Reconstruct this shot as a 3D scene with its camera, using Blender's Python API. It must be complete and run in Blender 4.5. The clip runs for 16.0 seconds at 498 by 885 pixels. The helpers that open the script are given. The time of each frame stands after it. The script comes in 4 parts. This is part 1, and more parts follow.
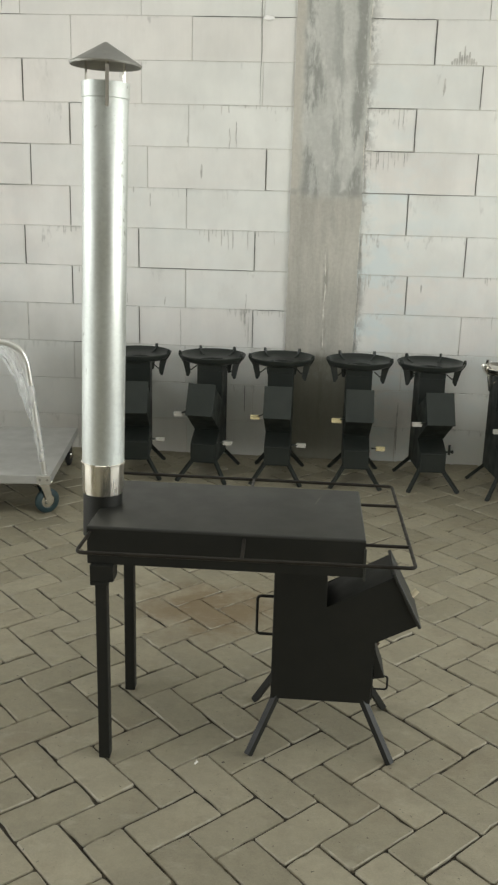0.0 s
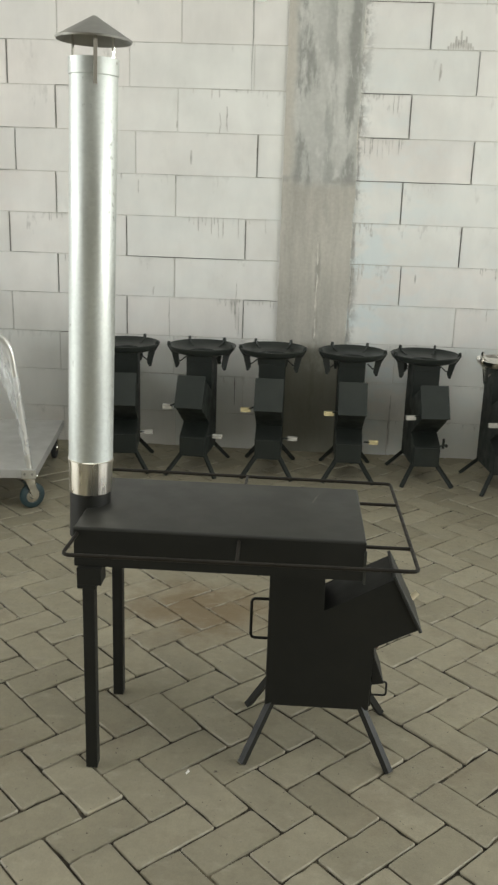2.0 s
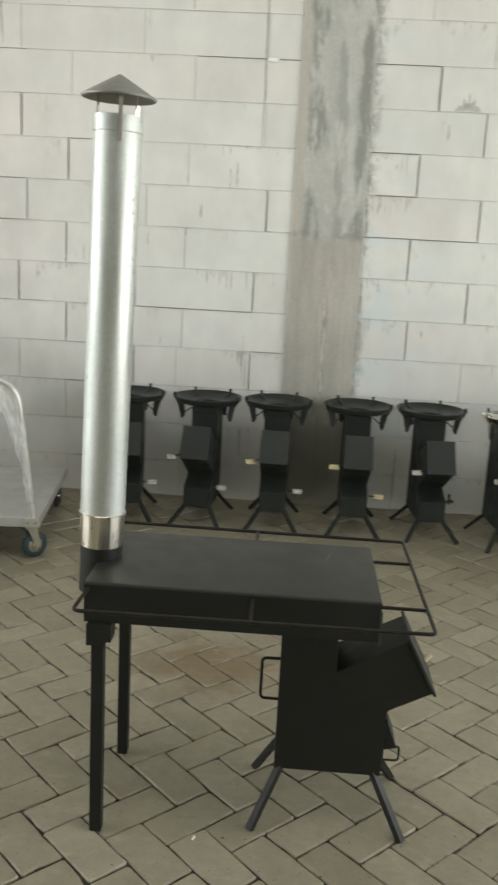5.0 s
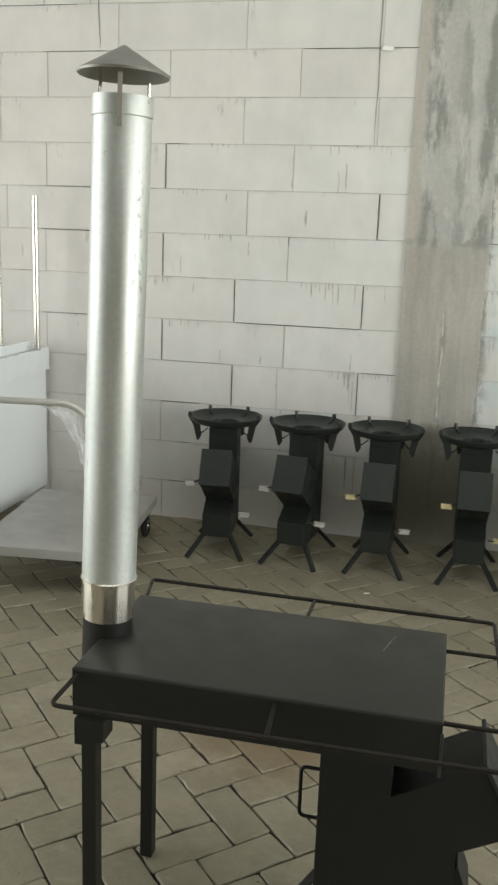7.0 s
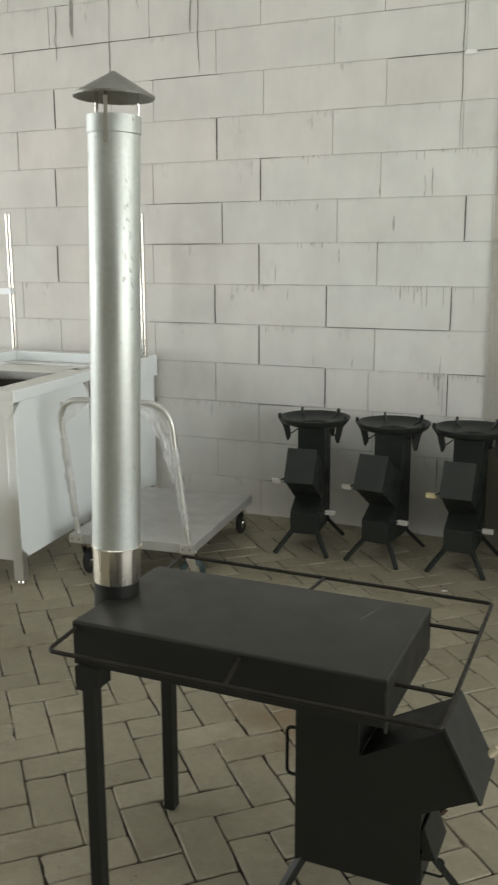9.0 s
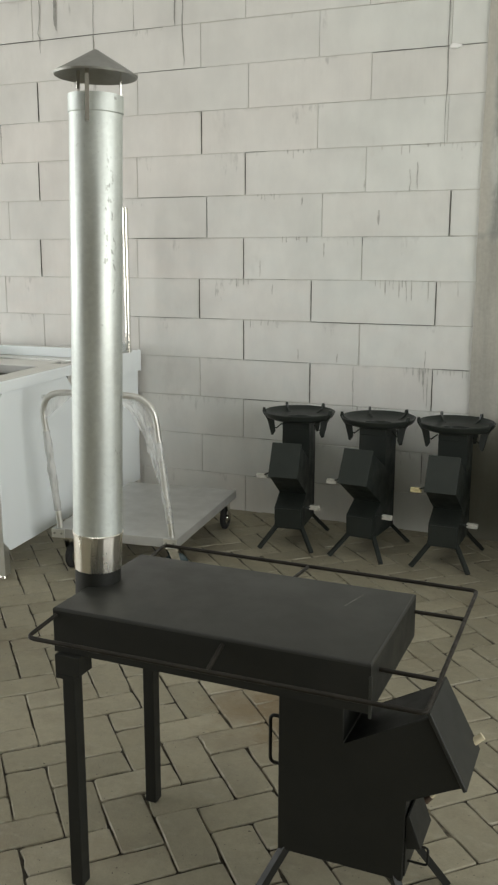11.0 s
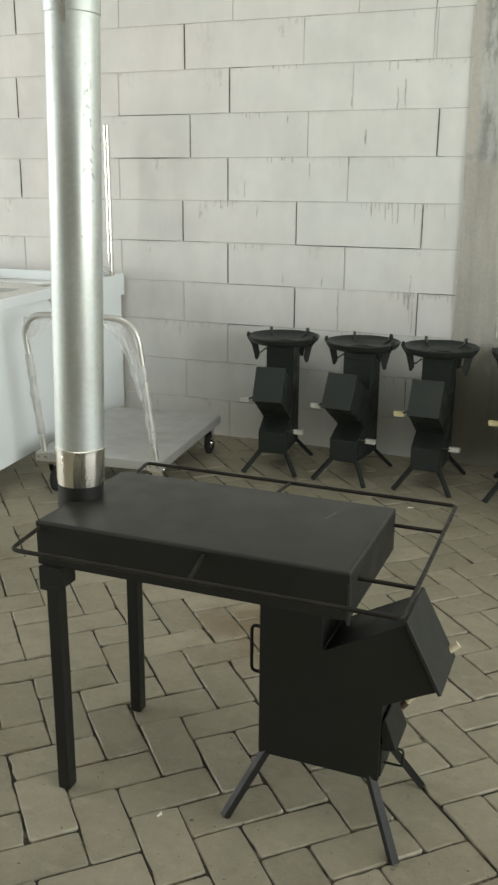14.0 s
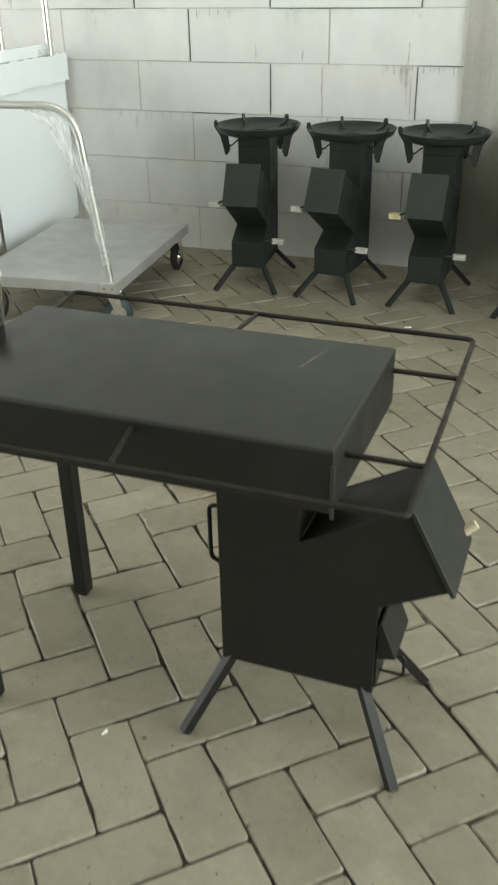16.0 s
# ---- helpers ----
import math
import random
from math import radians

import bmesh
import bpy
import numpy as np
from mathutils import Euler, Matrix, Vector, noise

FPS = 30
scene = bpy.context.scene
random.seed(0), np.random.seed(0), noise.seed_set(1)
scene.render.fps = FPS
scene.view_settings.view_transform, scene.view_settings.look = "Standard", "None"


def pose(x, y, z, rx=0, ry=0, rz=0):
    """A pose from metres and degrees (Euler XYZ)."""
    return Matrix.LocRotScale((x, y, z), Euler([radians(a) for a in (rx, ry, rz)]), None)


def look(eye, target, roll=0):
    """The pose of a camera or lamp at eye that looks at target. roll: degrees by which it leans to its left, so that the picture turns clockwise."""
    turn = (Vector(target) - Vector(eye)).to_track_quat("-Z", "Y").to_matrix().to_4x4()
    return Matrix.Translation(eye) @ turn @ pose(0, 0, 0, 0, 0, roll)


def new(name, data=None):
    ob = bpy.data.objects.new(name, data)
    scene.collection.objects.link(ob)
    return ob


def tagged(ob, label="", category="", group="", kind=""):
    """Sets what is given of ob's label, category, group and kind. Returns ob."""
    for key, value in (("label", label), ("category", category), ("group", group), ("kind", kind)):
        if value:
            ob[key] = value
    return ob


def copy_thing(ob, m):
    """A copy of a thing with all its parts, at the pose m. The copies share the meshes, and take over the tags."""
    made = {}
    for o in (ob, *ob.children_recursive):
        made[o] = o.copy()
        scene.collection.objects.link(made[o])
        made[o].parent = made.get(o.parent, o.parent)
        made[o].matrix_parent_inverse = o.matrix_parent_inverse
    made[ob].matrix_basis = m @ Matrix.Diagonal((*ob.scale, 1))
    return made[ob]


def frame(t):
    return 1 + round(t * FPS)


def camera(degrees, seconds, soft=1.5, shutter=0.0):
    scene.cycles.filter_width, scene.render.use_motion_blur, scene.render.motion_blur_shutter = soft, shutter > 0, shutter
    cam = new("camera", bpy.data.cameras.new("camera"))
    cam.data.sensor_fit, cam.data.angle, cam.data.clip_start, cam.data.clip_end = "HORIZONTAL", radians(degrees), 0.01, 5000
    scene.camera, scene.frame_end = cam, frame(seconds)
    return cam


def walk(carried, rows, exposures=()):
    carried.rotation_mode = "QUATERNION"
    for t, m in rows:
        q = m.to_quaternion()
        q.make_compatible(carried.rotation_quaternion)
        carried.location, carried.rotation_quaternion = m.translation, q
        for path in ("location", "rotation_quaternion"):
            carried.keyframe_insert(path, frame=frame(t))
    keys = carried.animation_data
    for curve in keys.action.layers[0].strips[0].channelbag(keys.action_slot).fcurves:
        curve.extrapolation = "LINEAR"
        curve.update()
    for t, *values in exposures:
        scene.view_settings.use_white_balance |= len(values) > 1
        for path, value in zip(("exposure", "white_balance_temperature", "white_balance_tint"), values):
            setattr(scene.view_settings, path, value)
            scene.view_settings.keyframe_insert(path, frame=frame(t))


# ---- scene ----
cam = camera(31.3, 16.0, soft=2.3, shutter=0.5)
PATH = [
    (0, (0.311, -4.714, 1.391), (0.183, -2.793, 0.852), 1.5),
    (0.5, (0.313, -4.712, 1.388), (0.168, -2.793, 0.844), 0.9),
    (1, (0.321, -4.693, 1.386), (0.177, -2.776, 0.835), 0.8),
    (1.5, (0.317, -4.671, 1.388), (0.176, -2.755, 0.832), 1.5),
    (2, (0.284, -4.619, 1.38), (0.188, -2.702, 0.82), 1.9),
    (2.5, (0.207, -4.564, 1.386), (0.209, -2.638, 0.847), 1.2),
    (3, (0.149, -4.567, 1.364), (0.206, -2.638, 0.843), 3.6),
    (3.5, (0.143, -4.596, 1.372), (0.154, -2.665, 0.849), 3.4),
    (4, (0.136, -4.615, 1.371), (0.153, -2.673, 0.892), 3.7),
    (4.5, (0.17, -4.613, 1.374), (0.224, -2.666, 0.917), 2.5),
    (5, (0.237, -4.598, 1.39), (0.145, -2.653, 0.935), 3.0),
    (5.2, (0.27, -4.584, 1.393), (0.096, -2.646, 0.934), 3.2),
    (7.3, (0.505, -4.127, 1.385), (-0.021, -2.247, 0.952), 0.9),
    (7.5, (0.591, -4.157, 1.382), (-0.023, -2.303, 0.949), 0.2),
    (8, (0.776, -4.207, 1.392), (0.016, -2.418, 0.922), 1.2),
    (8.5, (0.812, -4.222, 1.377), (-0.005, -2.455, 0.92), -0.9),
    (9, (0.818, -4.189, 1.356), (0.03, -2.399, 0.941), -0.2),
    (9.2, (0.809, -4.173, 1.327), (0.045, -2.371, 0.918), 0.8),
    (11.3, (0.82, -4.177, 1.316), (0.07, -2.369, 0.906), -0.2),
    (11.5, (0.823, -4.185, 1.318), (0.094, -2.369, 0.906), -0.4),
    (12, (0.828, -4.224, 1.321), (0.105, -2.404, 0.911), 0.1),
    (12.5, (0.829, -4.203, 1.308), (0.108, -2.387, 0.882), -0.8),
    (13, (0.822, -4.196, 1.299), (0.086, -2.394, 0.839), -0.1),
    (13.5, (0.817, -4.182, 1.289), (0.059, -2.412, 0.749), -0.1),
    (14, (0.828, -4.182, 1.281), (0.114, -2.399, 0.724), 0.4),
    (14.5, (0.834, -4.178, 1.272), (0.149, -2.39, 0.695), 0.4),
    (15, (0.833, -4.117, 1.243), (0.149, -2.359, 0.579), 1.1),
    (15.5, (0.799, -3.937, 1.174), (0.145, -2.259, 0.304), -0.7),
    (16, (0.715, -3.722, 1.165), (0.075, -2.083, 0.214), -1.2),
]
EXPOSURE = [(0, -0.15, 6450, 9), (5, -0.18, 6450, 9), (7.5, -0.26, 6450, 9), (8.0, -0.26, 6450, 9), (8.5, -0.4, 6450, 9), (9, -0.49, 6450, 9), (11.5, -0.44, 6450, 9), (12.5, -0.32, 6420, 8), (13.5, -0.22, 6380, 7), (14.5, -0.22, 6380, 7), (15.0, -0.23, 6360, 7), (15.5, -0.13, 6280, 5.5), (16, 0.23, 6250, 5)]
walk(cam, [(t, look(eye, target, roll)) for t, eye, target, roll in PATH], exposures=EXPOSURE)

# ---- world and light ----
world = bpy.data.worlds.new("sky_world")
scene.world = world
world.use_nodes = True
wn = world.node_tree
sky = wn.nodes.new("ShaderNodeTexSky")
sky.sky_type, sky.sun_disc, sky.sun_elevation, sky.sun_rotation = "NISHITA", False, radians(69), radians(123)
wn.links.new(sky.outputs[0], wn.nodes["Background"].inputs[0])
wn.nodes["Background"].inputs[1].default_value = 0.12


def area(name, m, sx, sy, watts, colour):
    lamp = bpy.data.lights.new(name, "AREA")
    lamp.shape, lamp.size, lamp.size_y, lamp.energy, lamp.color = "RECTANGLE", sx, sy, watts, colour
    ob = new(name, lamp)
    ob.matrix_world = m
    return ob


area("daylight_east", look((4.95, -3.6, 1.5), (0, -3.5, 1.5)), 4.9, 2.6, 250, (1.0, 0.985, 0.925))
area("daylight_west", look((-5.35, -3.9, 1.45), (0, -3.7, 1.45)), 4.5, 2.5, 250, (1.0, 0.992, 0.95))
# added fill from above; no roof light is known here
area("roof_fill", pose(0.4, -3.4, 4.97, 0, 0, 0), 4.0, 1.4, 60, (1.0, 0.99, 0.94))
sun = bpy.data.lights.new("sun", "SUN")
sun.energy, sun.angle, sun.color = 3.0, radians(0.5), (1.0, 0.95, 0.86)
new("sun", sun).matrix_world = look((8.0, -7.5, 14.0), (3.6, -4.6, 0.0))


# ---- materials ----
class Nodes:
    """Short hand for one node material."""

    def __init__(self, name, rough=0.6, metal=0.0):
        self.m = bpy.data.materials.new(name)
        self.m.use_nodes = True
        self.t = self.m.node_tree
        self.b = self.t.nodes["Principled BSDF"]
        self.b.inputs["Roughness"].default_value, self.b.inputs["Metallic"].default_value = rough, metal
        self.geo = self.t.nodes.new("ShaderNodeNewGeometry")
        self.obj = self.t.nodes.new("ShaderNodeObjectInfo")
        self.tex = self.t.nodes.new("ShaderNodeTexCoord")

    def put(self, sock, v):
        if hasattr(v, "is_linked"):
            self.t.links.new(v, sock)
        elif v is not None:
            sock.default_value = v

    def noise(self, scale, detail=4.0, rough=0.55, at=None, stretch=None, shift=None):
        n = self.t.nodes.new("ShaderNodeTexNoise")
        n.inputs["Scale"].default_value, n.inputs["Detail"].default_value, n.inputs["Roughness"].default_value = scale, detail, rough
        src = at if at is not None else self.geo.outputs["Position"]
        if stretch or shift is not None:
            mp = self.t.nodes.new("ShaderNodeMapping")
            self.put(mp.inputs["Vector"], src)
            if stretch:
                mp.inputs["Scale"].default_value = stretch
            if shift is not None:
                self.put(mp.inputs["Location"], shift)
            src = mp.outputs[0]
        self.put(n.inputs["Vector"], src)
        return n.outputs["Fac"]

    def math(self, op, a, b=None, c=None, clamp=False):
        n = self.t.nodes.new("ShaderNodeMath")
        n.operation, n.use_clamp = op, clamp
        for s, v in zip(n.inputs, (a, b, c)):
            self.put(s, v)
        return n.outputs[0]

    def ramp(self, v, lo, hi, a=0.0, b=1.0):
        n = self.t.nodes.new("ShaderNodeMapRange")
        n.interpolation_type = "SMOOTHSTEP"
        for s, x in zip(n.inputs, (v, lo, hi, a, b)):
            self.put(s, x)
        return n.outputs[0]

    def mix(self, f, a, b):
        n = self.t.nodes.new("ShaderNodeMix")
        n.data_type = "RGBA"
        self.put(n.inputs[0], f)
        for s, v in ((n.inputs[6], a), (n.inputs[7], b)):
            self.put(s, (*v, 1.0) if isinstance(v, tuple) and len(v) == 3 else v)
        return n.outputs[2]

    def scale(self, col, k):
        n = self.t.nodes.new("ShaderNodeVectorMath")
        n.operation = "SCALE"
        self.put(n.inputs[0], col)
        self.put(n.inputs["Scale"], k)
        return n.outputs[0]

    def axes(self):
        n = self.t.nodes.new("ShaderNodeSeparateXYZ")
        self.put(n.inputs[0], self.geo.outputs["Position"])
        return n.outputs

    def colour(self, c):
        self.put(self.b.inputs["Base Color"], (*c, 1.0) if isinstance(c, tuple) else c)
        return self

    def rough(self, r):
        self.put(self.b.inputs["Roughness"], r)
        return self

    def bump(self, h, strength=0.3, dist=0.002):
        n = self.t.nodes.new("ShaderNodeBump")
        n.inputs["Strength"].default_value, n.inputs["Distance"].default_value = strength, dist
        self.put(n.inputs["Height"], h)
        self.t.links.new(n.outputs[0], self.b.inputs["Normal"])
        return self


def plain(name, c, rough=0.6, metal=0.0, vary=0.25, scale=12.0, bump=0.15):
    n = Nodes(name, rough, metal)
    k = n.ramp(n.noise(scale, 6), 0.25, 0.75, 1 - vary, 1 + vary)
    base = n.scale((c[0], c[1], c[2]), k)
    n.colour(base).rough(n.ramp(n.noise(scale * 3, 4), 0.3, 0.7, max(rough - 0.12, 0.05), min(rough + 0.12, 1)))
    n.bump(n.noise(scale * 12, 5), bump, 0.001)
    return n.m


COURSE = 0.203
BED = -0.014


def aac_material():
    n = Nodes("aerated_block", 0.9)
    x, y, z = n.axes()
    rnd = n.obj.outputs["Random"]
    base = n.mix(rnd, (0.715, 0.725, 0.690), (0.780, 0.788, 0.750))
    # batches of warmer and of cooler blocks
    warm = n.ramp(n.math("FRACT", n.math("MULTIPLY", rnd, 7.13)), 0.62, 0.95, 0.0, 0.5)
    base = n.mix(warm, base, (0.775, 0.735, 0.690))
    base = n.mix(n.ramp(x, -0.2, -1.6, 0.0, 0.45), base, (0.780, 0.735, 0.705))
    base = n.scale(base, n.ramp(n.noise(2.0, 3), 0.3, 0.7, 0.93, 1.04))
    base = n.mix(n.ramp(n.noise(1.3, 3, 0.5, None, None, (5.0, 0, 2.0)), 0.45, 0.65, 0.0, 0.6), base, (0.760, 0.748, 0.715))
    base = n.scale(base, n.ramp(n.noise(7, 4, 0.6, None, (1, 1, 0.6)), 0.3, 0.7, 0.955, 1.03))
    # bluish chalky smears, most of them beside the column
    near = n.math("MULTIPLY", n.ramp(x, 1.05, 0.60, 0.25, 0.85), n.math("MULTIPLY", n.ramp(x, 0.1, 0.5, 0.15, 1.0), n.ramp(z, 1.9, 1.2, 0.3, 1.0)))
    chalk = n.math("MULTIPLY", n.ramp(n.noise(4.6, 5, 0.6, None, (1, 1, 1.5), (1.0, 0, 6.0)), 0.44, 0.62), near)
    base = n.mix(chalk, base, (0.665, 0.735, 0.735))
    # faint saw marks on some blocks
    saw = n.noise(130, 1, 0.5, None, (1, 1, 0.02))
    base = n.scale(base, n.ramp(n.math("MULTIPLY", n.math("SUBTRACT", saw, 0.5), warm), -0.2, 0.2, 0.99, 1.01))
    # thin grey runs of cement slurry that hang from the bed joints
    lift = n.math("DIVIDE", n.math("SUBTRACT", z, BED), COURSE)
    course = n.math("FLOOR", lift)
    down = n.math("SUBTRACT", 1.0, n.math("FRACT", lift))
    comb = n.t.nodes.new("ShaderNodeCombineXYZ")
    n.put(comb.inputs[0], x), n.put(comb.inputs[1], n.math("MULTIPLY", course, 7.31)), n.put(comb.inputs[2], n.math("MULTIPLY", down, 0.05))
    fine = n.noise(52, 3, 0.6, comb.outputs[0])
    broad = n.noise(3.4, 2, 0.5, comb.outputs[0])
    reach = n.math("MULTIPLY", n.ramp(n.noise(19, 3, 0.6, comb.outputs[0]), 0.40, 0.76, 0.06, 0.72), n.ramp(n.math("ADD", broad, n.ramp(x, 0.2, 0.6, 0.02, 0.07)), 0.52, 0.62, 0.0, 1.0))
    wob = n.noise(26, 4)
    streak = n.math("MULTIPLY", n.ramp(fine, 0.48, 0.62), n.ramp(n.math("SUBTRACT", reach, down), -0.02, 0.22))
    streak = n.math("MULTIPLY", streak, n.ramp(wob, 0.34, 0.62, 0.15, 1.0))
    base = n.mix(n.math("MULTIPLY", streak, n.ramp(n.noise(1.1, 2), 0.4, 0.62, 0.22, 0.55)), base, (0.31, 0.308, 0.287))
    # smears and dirt that creeps out of the joints
    edge = n.math("MULTIPLY", n.ramp(down, 0.10, 0.0), n.ramp(n.noise(6, 5, 0.65, None, None, (2.0, 0, 9.0)), 0.48, 0.68, 0.0, 0.30))
    base = n.mix(edge, base, (0.40, 0.39, 0.36))
    smear = n.math("MULTIPLY", n.ramp(n.noise(4, 5, 0.65, None, (1, 1, 0.6)), 0.58, 0.74), 0.22)
    base = n.mix(smear, base, (0.47, 0.455, 0.42))
    # grey cement slop along the column's east edge
    slop = n.math("MULTIPLY", n.ramp(n.math("ADD", x, n.math("MULTIPLY", n.noise(9, 5, 0.7, None, (1, 1, 1.4)), 0.14)), 0.68, 0.60), n.ramp(n.noise(17, 6, 0.7, None, (1, 1, 0.7), (4.0, 0, 0)), 0.45, 0.56, 0.0, 0.75))
    base = n.mix(n.math("MULTIPLY", slop, n.ramp(x, 0.3, 0.4)), base, (0.35, 0.355, 0.335))
    n.colour(base).bump(n.math("ADD", n.noise(45, 6), n.math("MULTIPLY", n.noise(300, 2), 0.3)), 0.14, 0.002)
    return n.m


def concrete_material():
    n = Nodes("column_concrete", 0.85)
    x, y, z = n.axes()
    wob = n.math("MULTIPLY", n.math("SUBTRACT", n.noise(5, 5, 0.6), 0.5), 0.10)
    xw = n.math("ADD", x, wob)

    def band(at, half):
        return n.ramp(n.math("ABSOLUTE", n.math("SUBTRACT", xw, at)), half, half * 0.2)

    # the lower lift: even buff cement with faint board marks
    base = n.mix(n.ramp(n.noise(2.2, 5, 0.6, None, (1.2, 1, 0.7)), 0.35, 0.66), (0.490, 0.477, 0.424), (0.390, 0.378, 0.333))
    base = n.scale(base, n.ramp(n.noise(11, 5, 0.65, None, (2.0, 1, 0.15)), 0.3, 0.7, 0.92, 1.06))
    base = n.mix(n.math("MULTIPLY", band(0.395, 0.05), n.ramp(n.noise(12, 5, 0.7, None, (1.4, 1, 0.5)), 0.45, 0.6, 0.0, 0.55)), base, (0.36, 0.355, 0.315))
    gouge = n.math("MULTIPLY", n.ramp(n.math("ABSOLUTE", n.math("SUBTRACT", n.math("ADD", x, n.math("MULTIPLY", wob, 0.5)), 0.372)), 0.022, 0.006), n.math("MULTIPLY", n.ramp(z, 1.18, 1.02), n.ramp(n.noise(16, 6, 0.7, None, (1.2, 1, 0.35)), 0.44, 0.56, 0.0, 0.75)))
    base = n.mix(gouge, base, (0.275, 0.270, 0.235))
    base = n.mix(n.math("MULTIPLY", n.ramp(n.noise(7, 6, 0.7, None, (2.4, 1, 0.25), (2.0, 0, 5.0)), 0.50, 0.66), 0.35), base, (0.36, 0.352, 0.305))
    # the upper lift: pale grey laitance with long dark runs
    lift = n.ramp(n.math("ADD", z, n.math("MULTIPLY", n.noise(12, 4), 0.06)), 1.385, 1.445)
    grey = n.mix(n.ramp(n.noise(2.6, 5, 0.6, None, (1.5, 1, 0.7)), 0.38, 0.62), (0.560, 0.568, 0.530), (0.460, 0.468, 0.436))
    runs = n.noise(6.5, 7, 0.68, None, (1.7, 1, 0.42))
    wet = n.math("MAXIMUM", n.math("MAXIMUM", band(0.270, 0.075), band(0.505, 0.05)), n.math("MULTIPLY", band(0.40, 0.05), 0.5))
    dark = n.math("MULTIPLY", n.ramp(runs, 0.44, 0.56), n.ramp(wet, 0.0, 1.0, 0.22, 1.0))
    grey = n.mix(n.math("MULTIPLY", dark, 0.85), grey, (0.255, 0.262, 0.240))
    grey = n.mix(n.math("MULTIPLY", n.ramp(n.noise(5, 6, 0.66, None, (2.0, 1, 0.8), (3.0, 0, 1.0)), 0.54, 0.64), 0.7), grey, (0.575, 0.580, 0.545))
    # buff stain down the west edge, a dark seam where the lifts meet
    grey = n.mix(n.ramp(xw, 0.245, 0.195, 0.0, 0.75), grey, (0.50, 0.475, 0.410))
    base = n.mix(lift, base, grey)
    seam = n.math("MULTIPLY", n.ramp(n.math("ABSOLUTE", n.math("SUBTRACT", n.math("ADD", z, n.math("MULTIPLY", n.noise(14, 4), 0.05)), 1.432)), 0.026, 0.002), n.ramp(n.noise(9, 3), 0.44, 0.62, 0.0, 0.65))
    base = n.mix(seam, base, (0.30, 0.300, 0.275))
    base = n.scale(base, n.ramp(n.noise(60, 4, 0.6), 0.3, 0.7, 0.95, 1.04))
    # darker and greenish at the foot, with a ragged edge
    foot_tone = n.ramp(n.math("ADD", z, n.math("MULTIPLY", n.math("SUBTRACT", n.noise(5, 6, 0.65, None, (1.6, 1, 0.8)), 0.5), 0.5)), 0.62, 0.46, 0.0, 0.72)
    base = n.mix(foot_tone, base, (0.205, 0.205, 0.160))
    n.colour(base).bump(n.math("ADD", n.noise(22, 8, 0.65), n.math("MULTIPLY", runs, 1.2)), 0.5, 0.006)
    return n.m


def paver_material():
    n = Nodes("paver_concrete", 0.82)
    rnd = n.obj.outputs["Random"]
    isl = n.geo.outputs["Random Per Island"]
    x, y, z = n.axes()
    k = n.math("FRACT", n.math("ADD", rnd, n.math("MULTIPLY", isl, 3.7)))
    base = n.mix(k, (0.240, 0.218, 0.152), (0.318, 0.290, 0.208))
    base = n.scale(base, n.ramp(n.noise(9, 6, 0.62), 0.3, 0.7, 0.90, 1.09))
    base = n.scale(base, n.ramp(n.noise(42, 5, 0.7), 0.3, 0.7, 0.95, 1.045))
    base = n.scale(base, n.ramp(n.noise(190, 4, 0.7), 0.3, 0.7, 0.95, 1.045))
    base = n.mix(n.math("MULTIPLY", n.ramp(n.noise(3.1, 7, 0.66), 0.50, 0.68), 0.42), base, (0.19, 0.158, 0.106))
    # a rusty stain behind the stove
    dx, dy = n.math("MULTIPLY", n.math("SUBTRACT", x, 0.02), 2.4), n.math("MULTIPLY", n.math("SUBTRACT", y, -1.90), 3.0)
    far = n.math("SQRT", n.math("ADD", n.math("MULTIPLY", dx, dx), n.math("MULTIPLY", dy, dy)))
    rust = n.ramp(n.math("ADD", far, n.math("MULTIPLY", n.noise(8, 6, 0.65), 1.4)), 0.85, 1.55, 0.75, 0.0)
    base = n.mix(rust, base, (0.165, 0.113, 0.055))
    slope = n.t.nodes.new("ShaderNodeSeparateXYZ")
    n.put(slope.inputs[0], n.geo.outputs["True Normal"])
    # arris highlights painted in as a broken sandy tint, and dark pits
    base = n.mix(n.math("MULTIPLY", n.ramp(slope.outputs[2], 0.985, 0.93), n.ramp(n.noise(11, 5, 0.65), 0.42, 0.66, 0.0, 0.85)), base, (0.40, 0.375, 0.295))
    base = n.mix(n.ramp(n.noise(95, 2), 0.70, 0.75), base, (0.085, 0.075, 0.055))
    # trodden grime and pale scuffs
    base = n.mix(n.math("MULTIPLY", n.ramp(n.noise(14, 7, 0.7, None, None, (3.0, 1.0, 0)), 0.52, 0.70), 0.26), base, (0.165, 0.143, 0.098))
    base = n.mix(n.math("MULTIPLY", n.ramp(n.noise(10, 7, 0.7, None, (1.0, 1.8, 1.0), (7.0, 4.0, 0)), 0.54, 0.70), 0.30), base, (0.40, 0.375, 0.29))
    n.colour(base).rough(n.ramp(n.noise(9, 5), 0.3, 0.7, 0.62, 0.9))
    n.bump(n.math("ADD", n.noise(32, 7, 0.65), n.math("MULTIPLY", n.noise(240, 4), 0.5)), 0.55, 0.005)
    return n.m


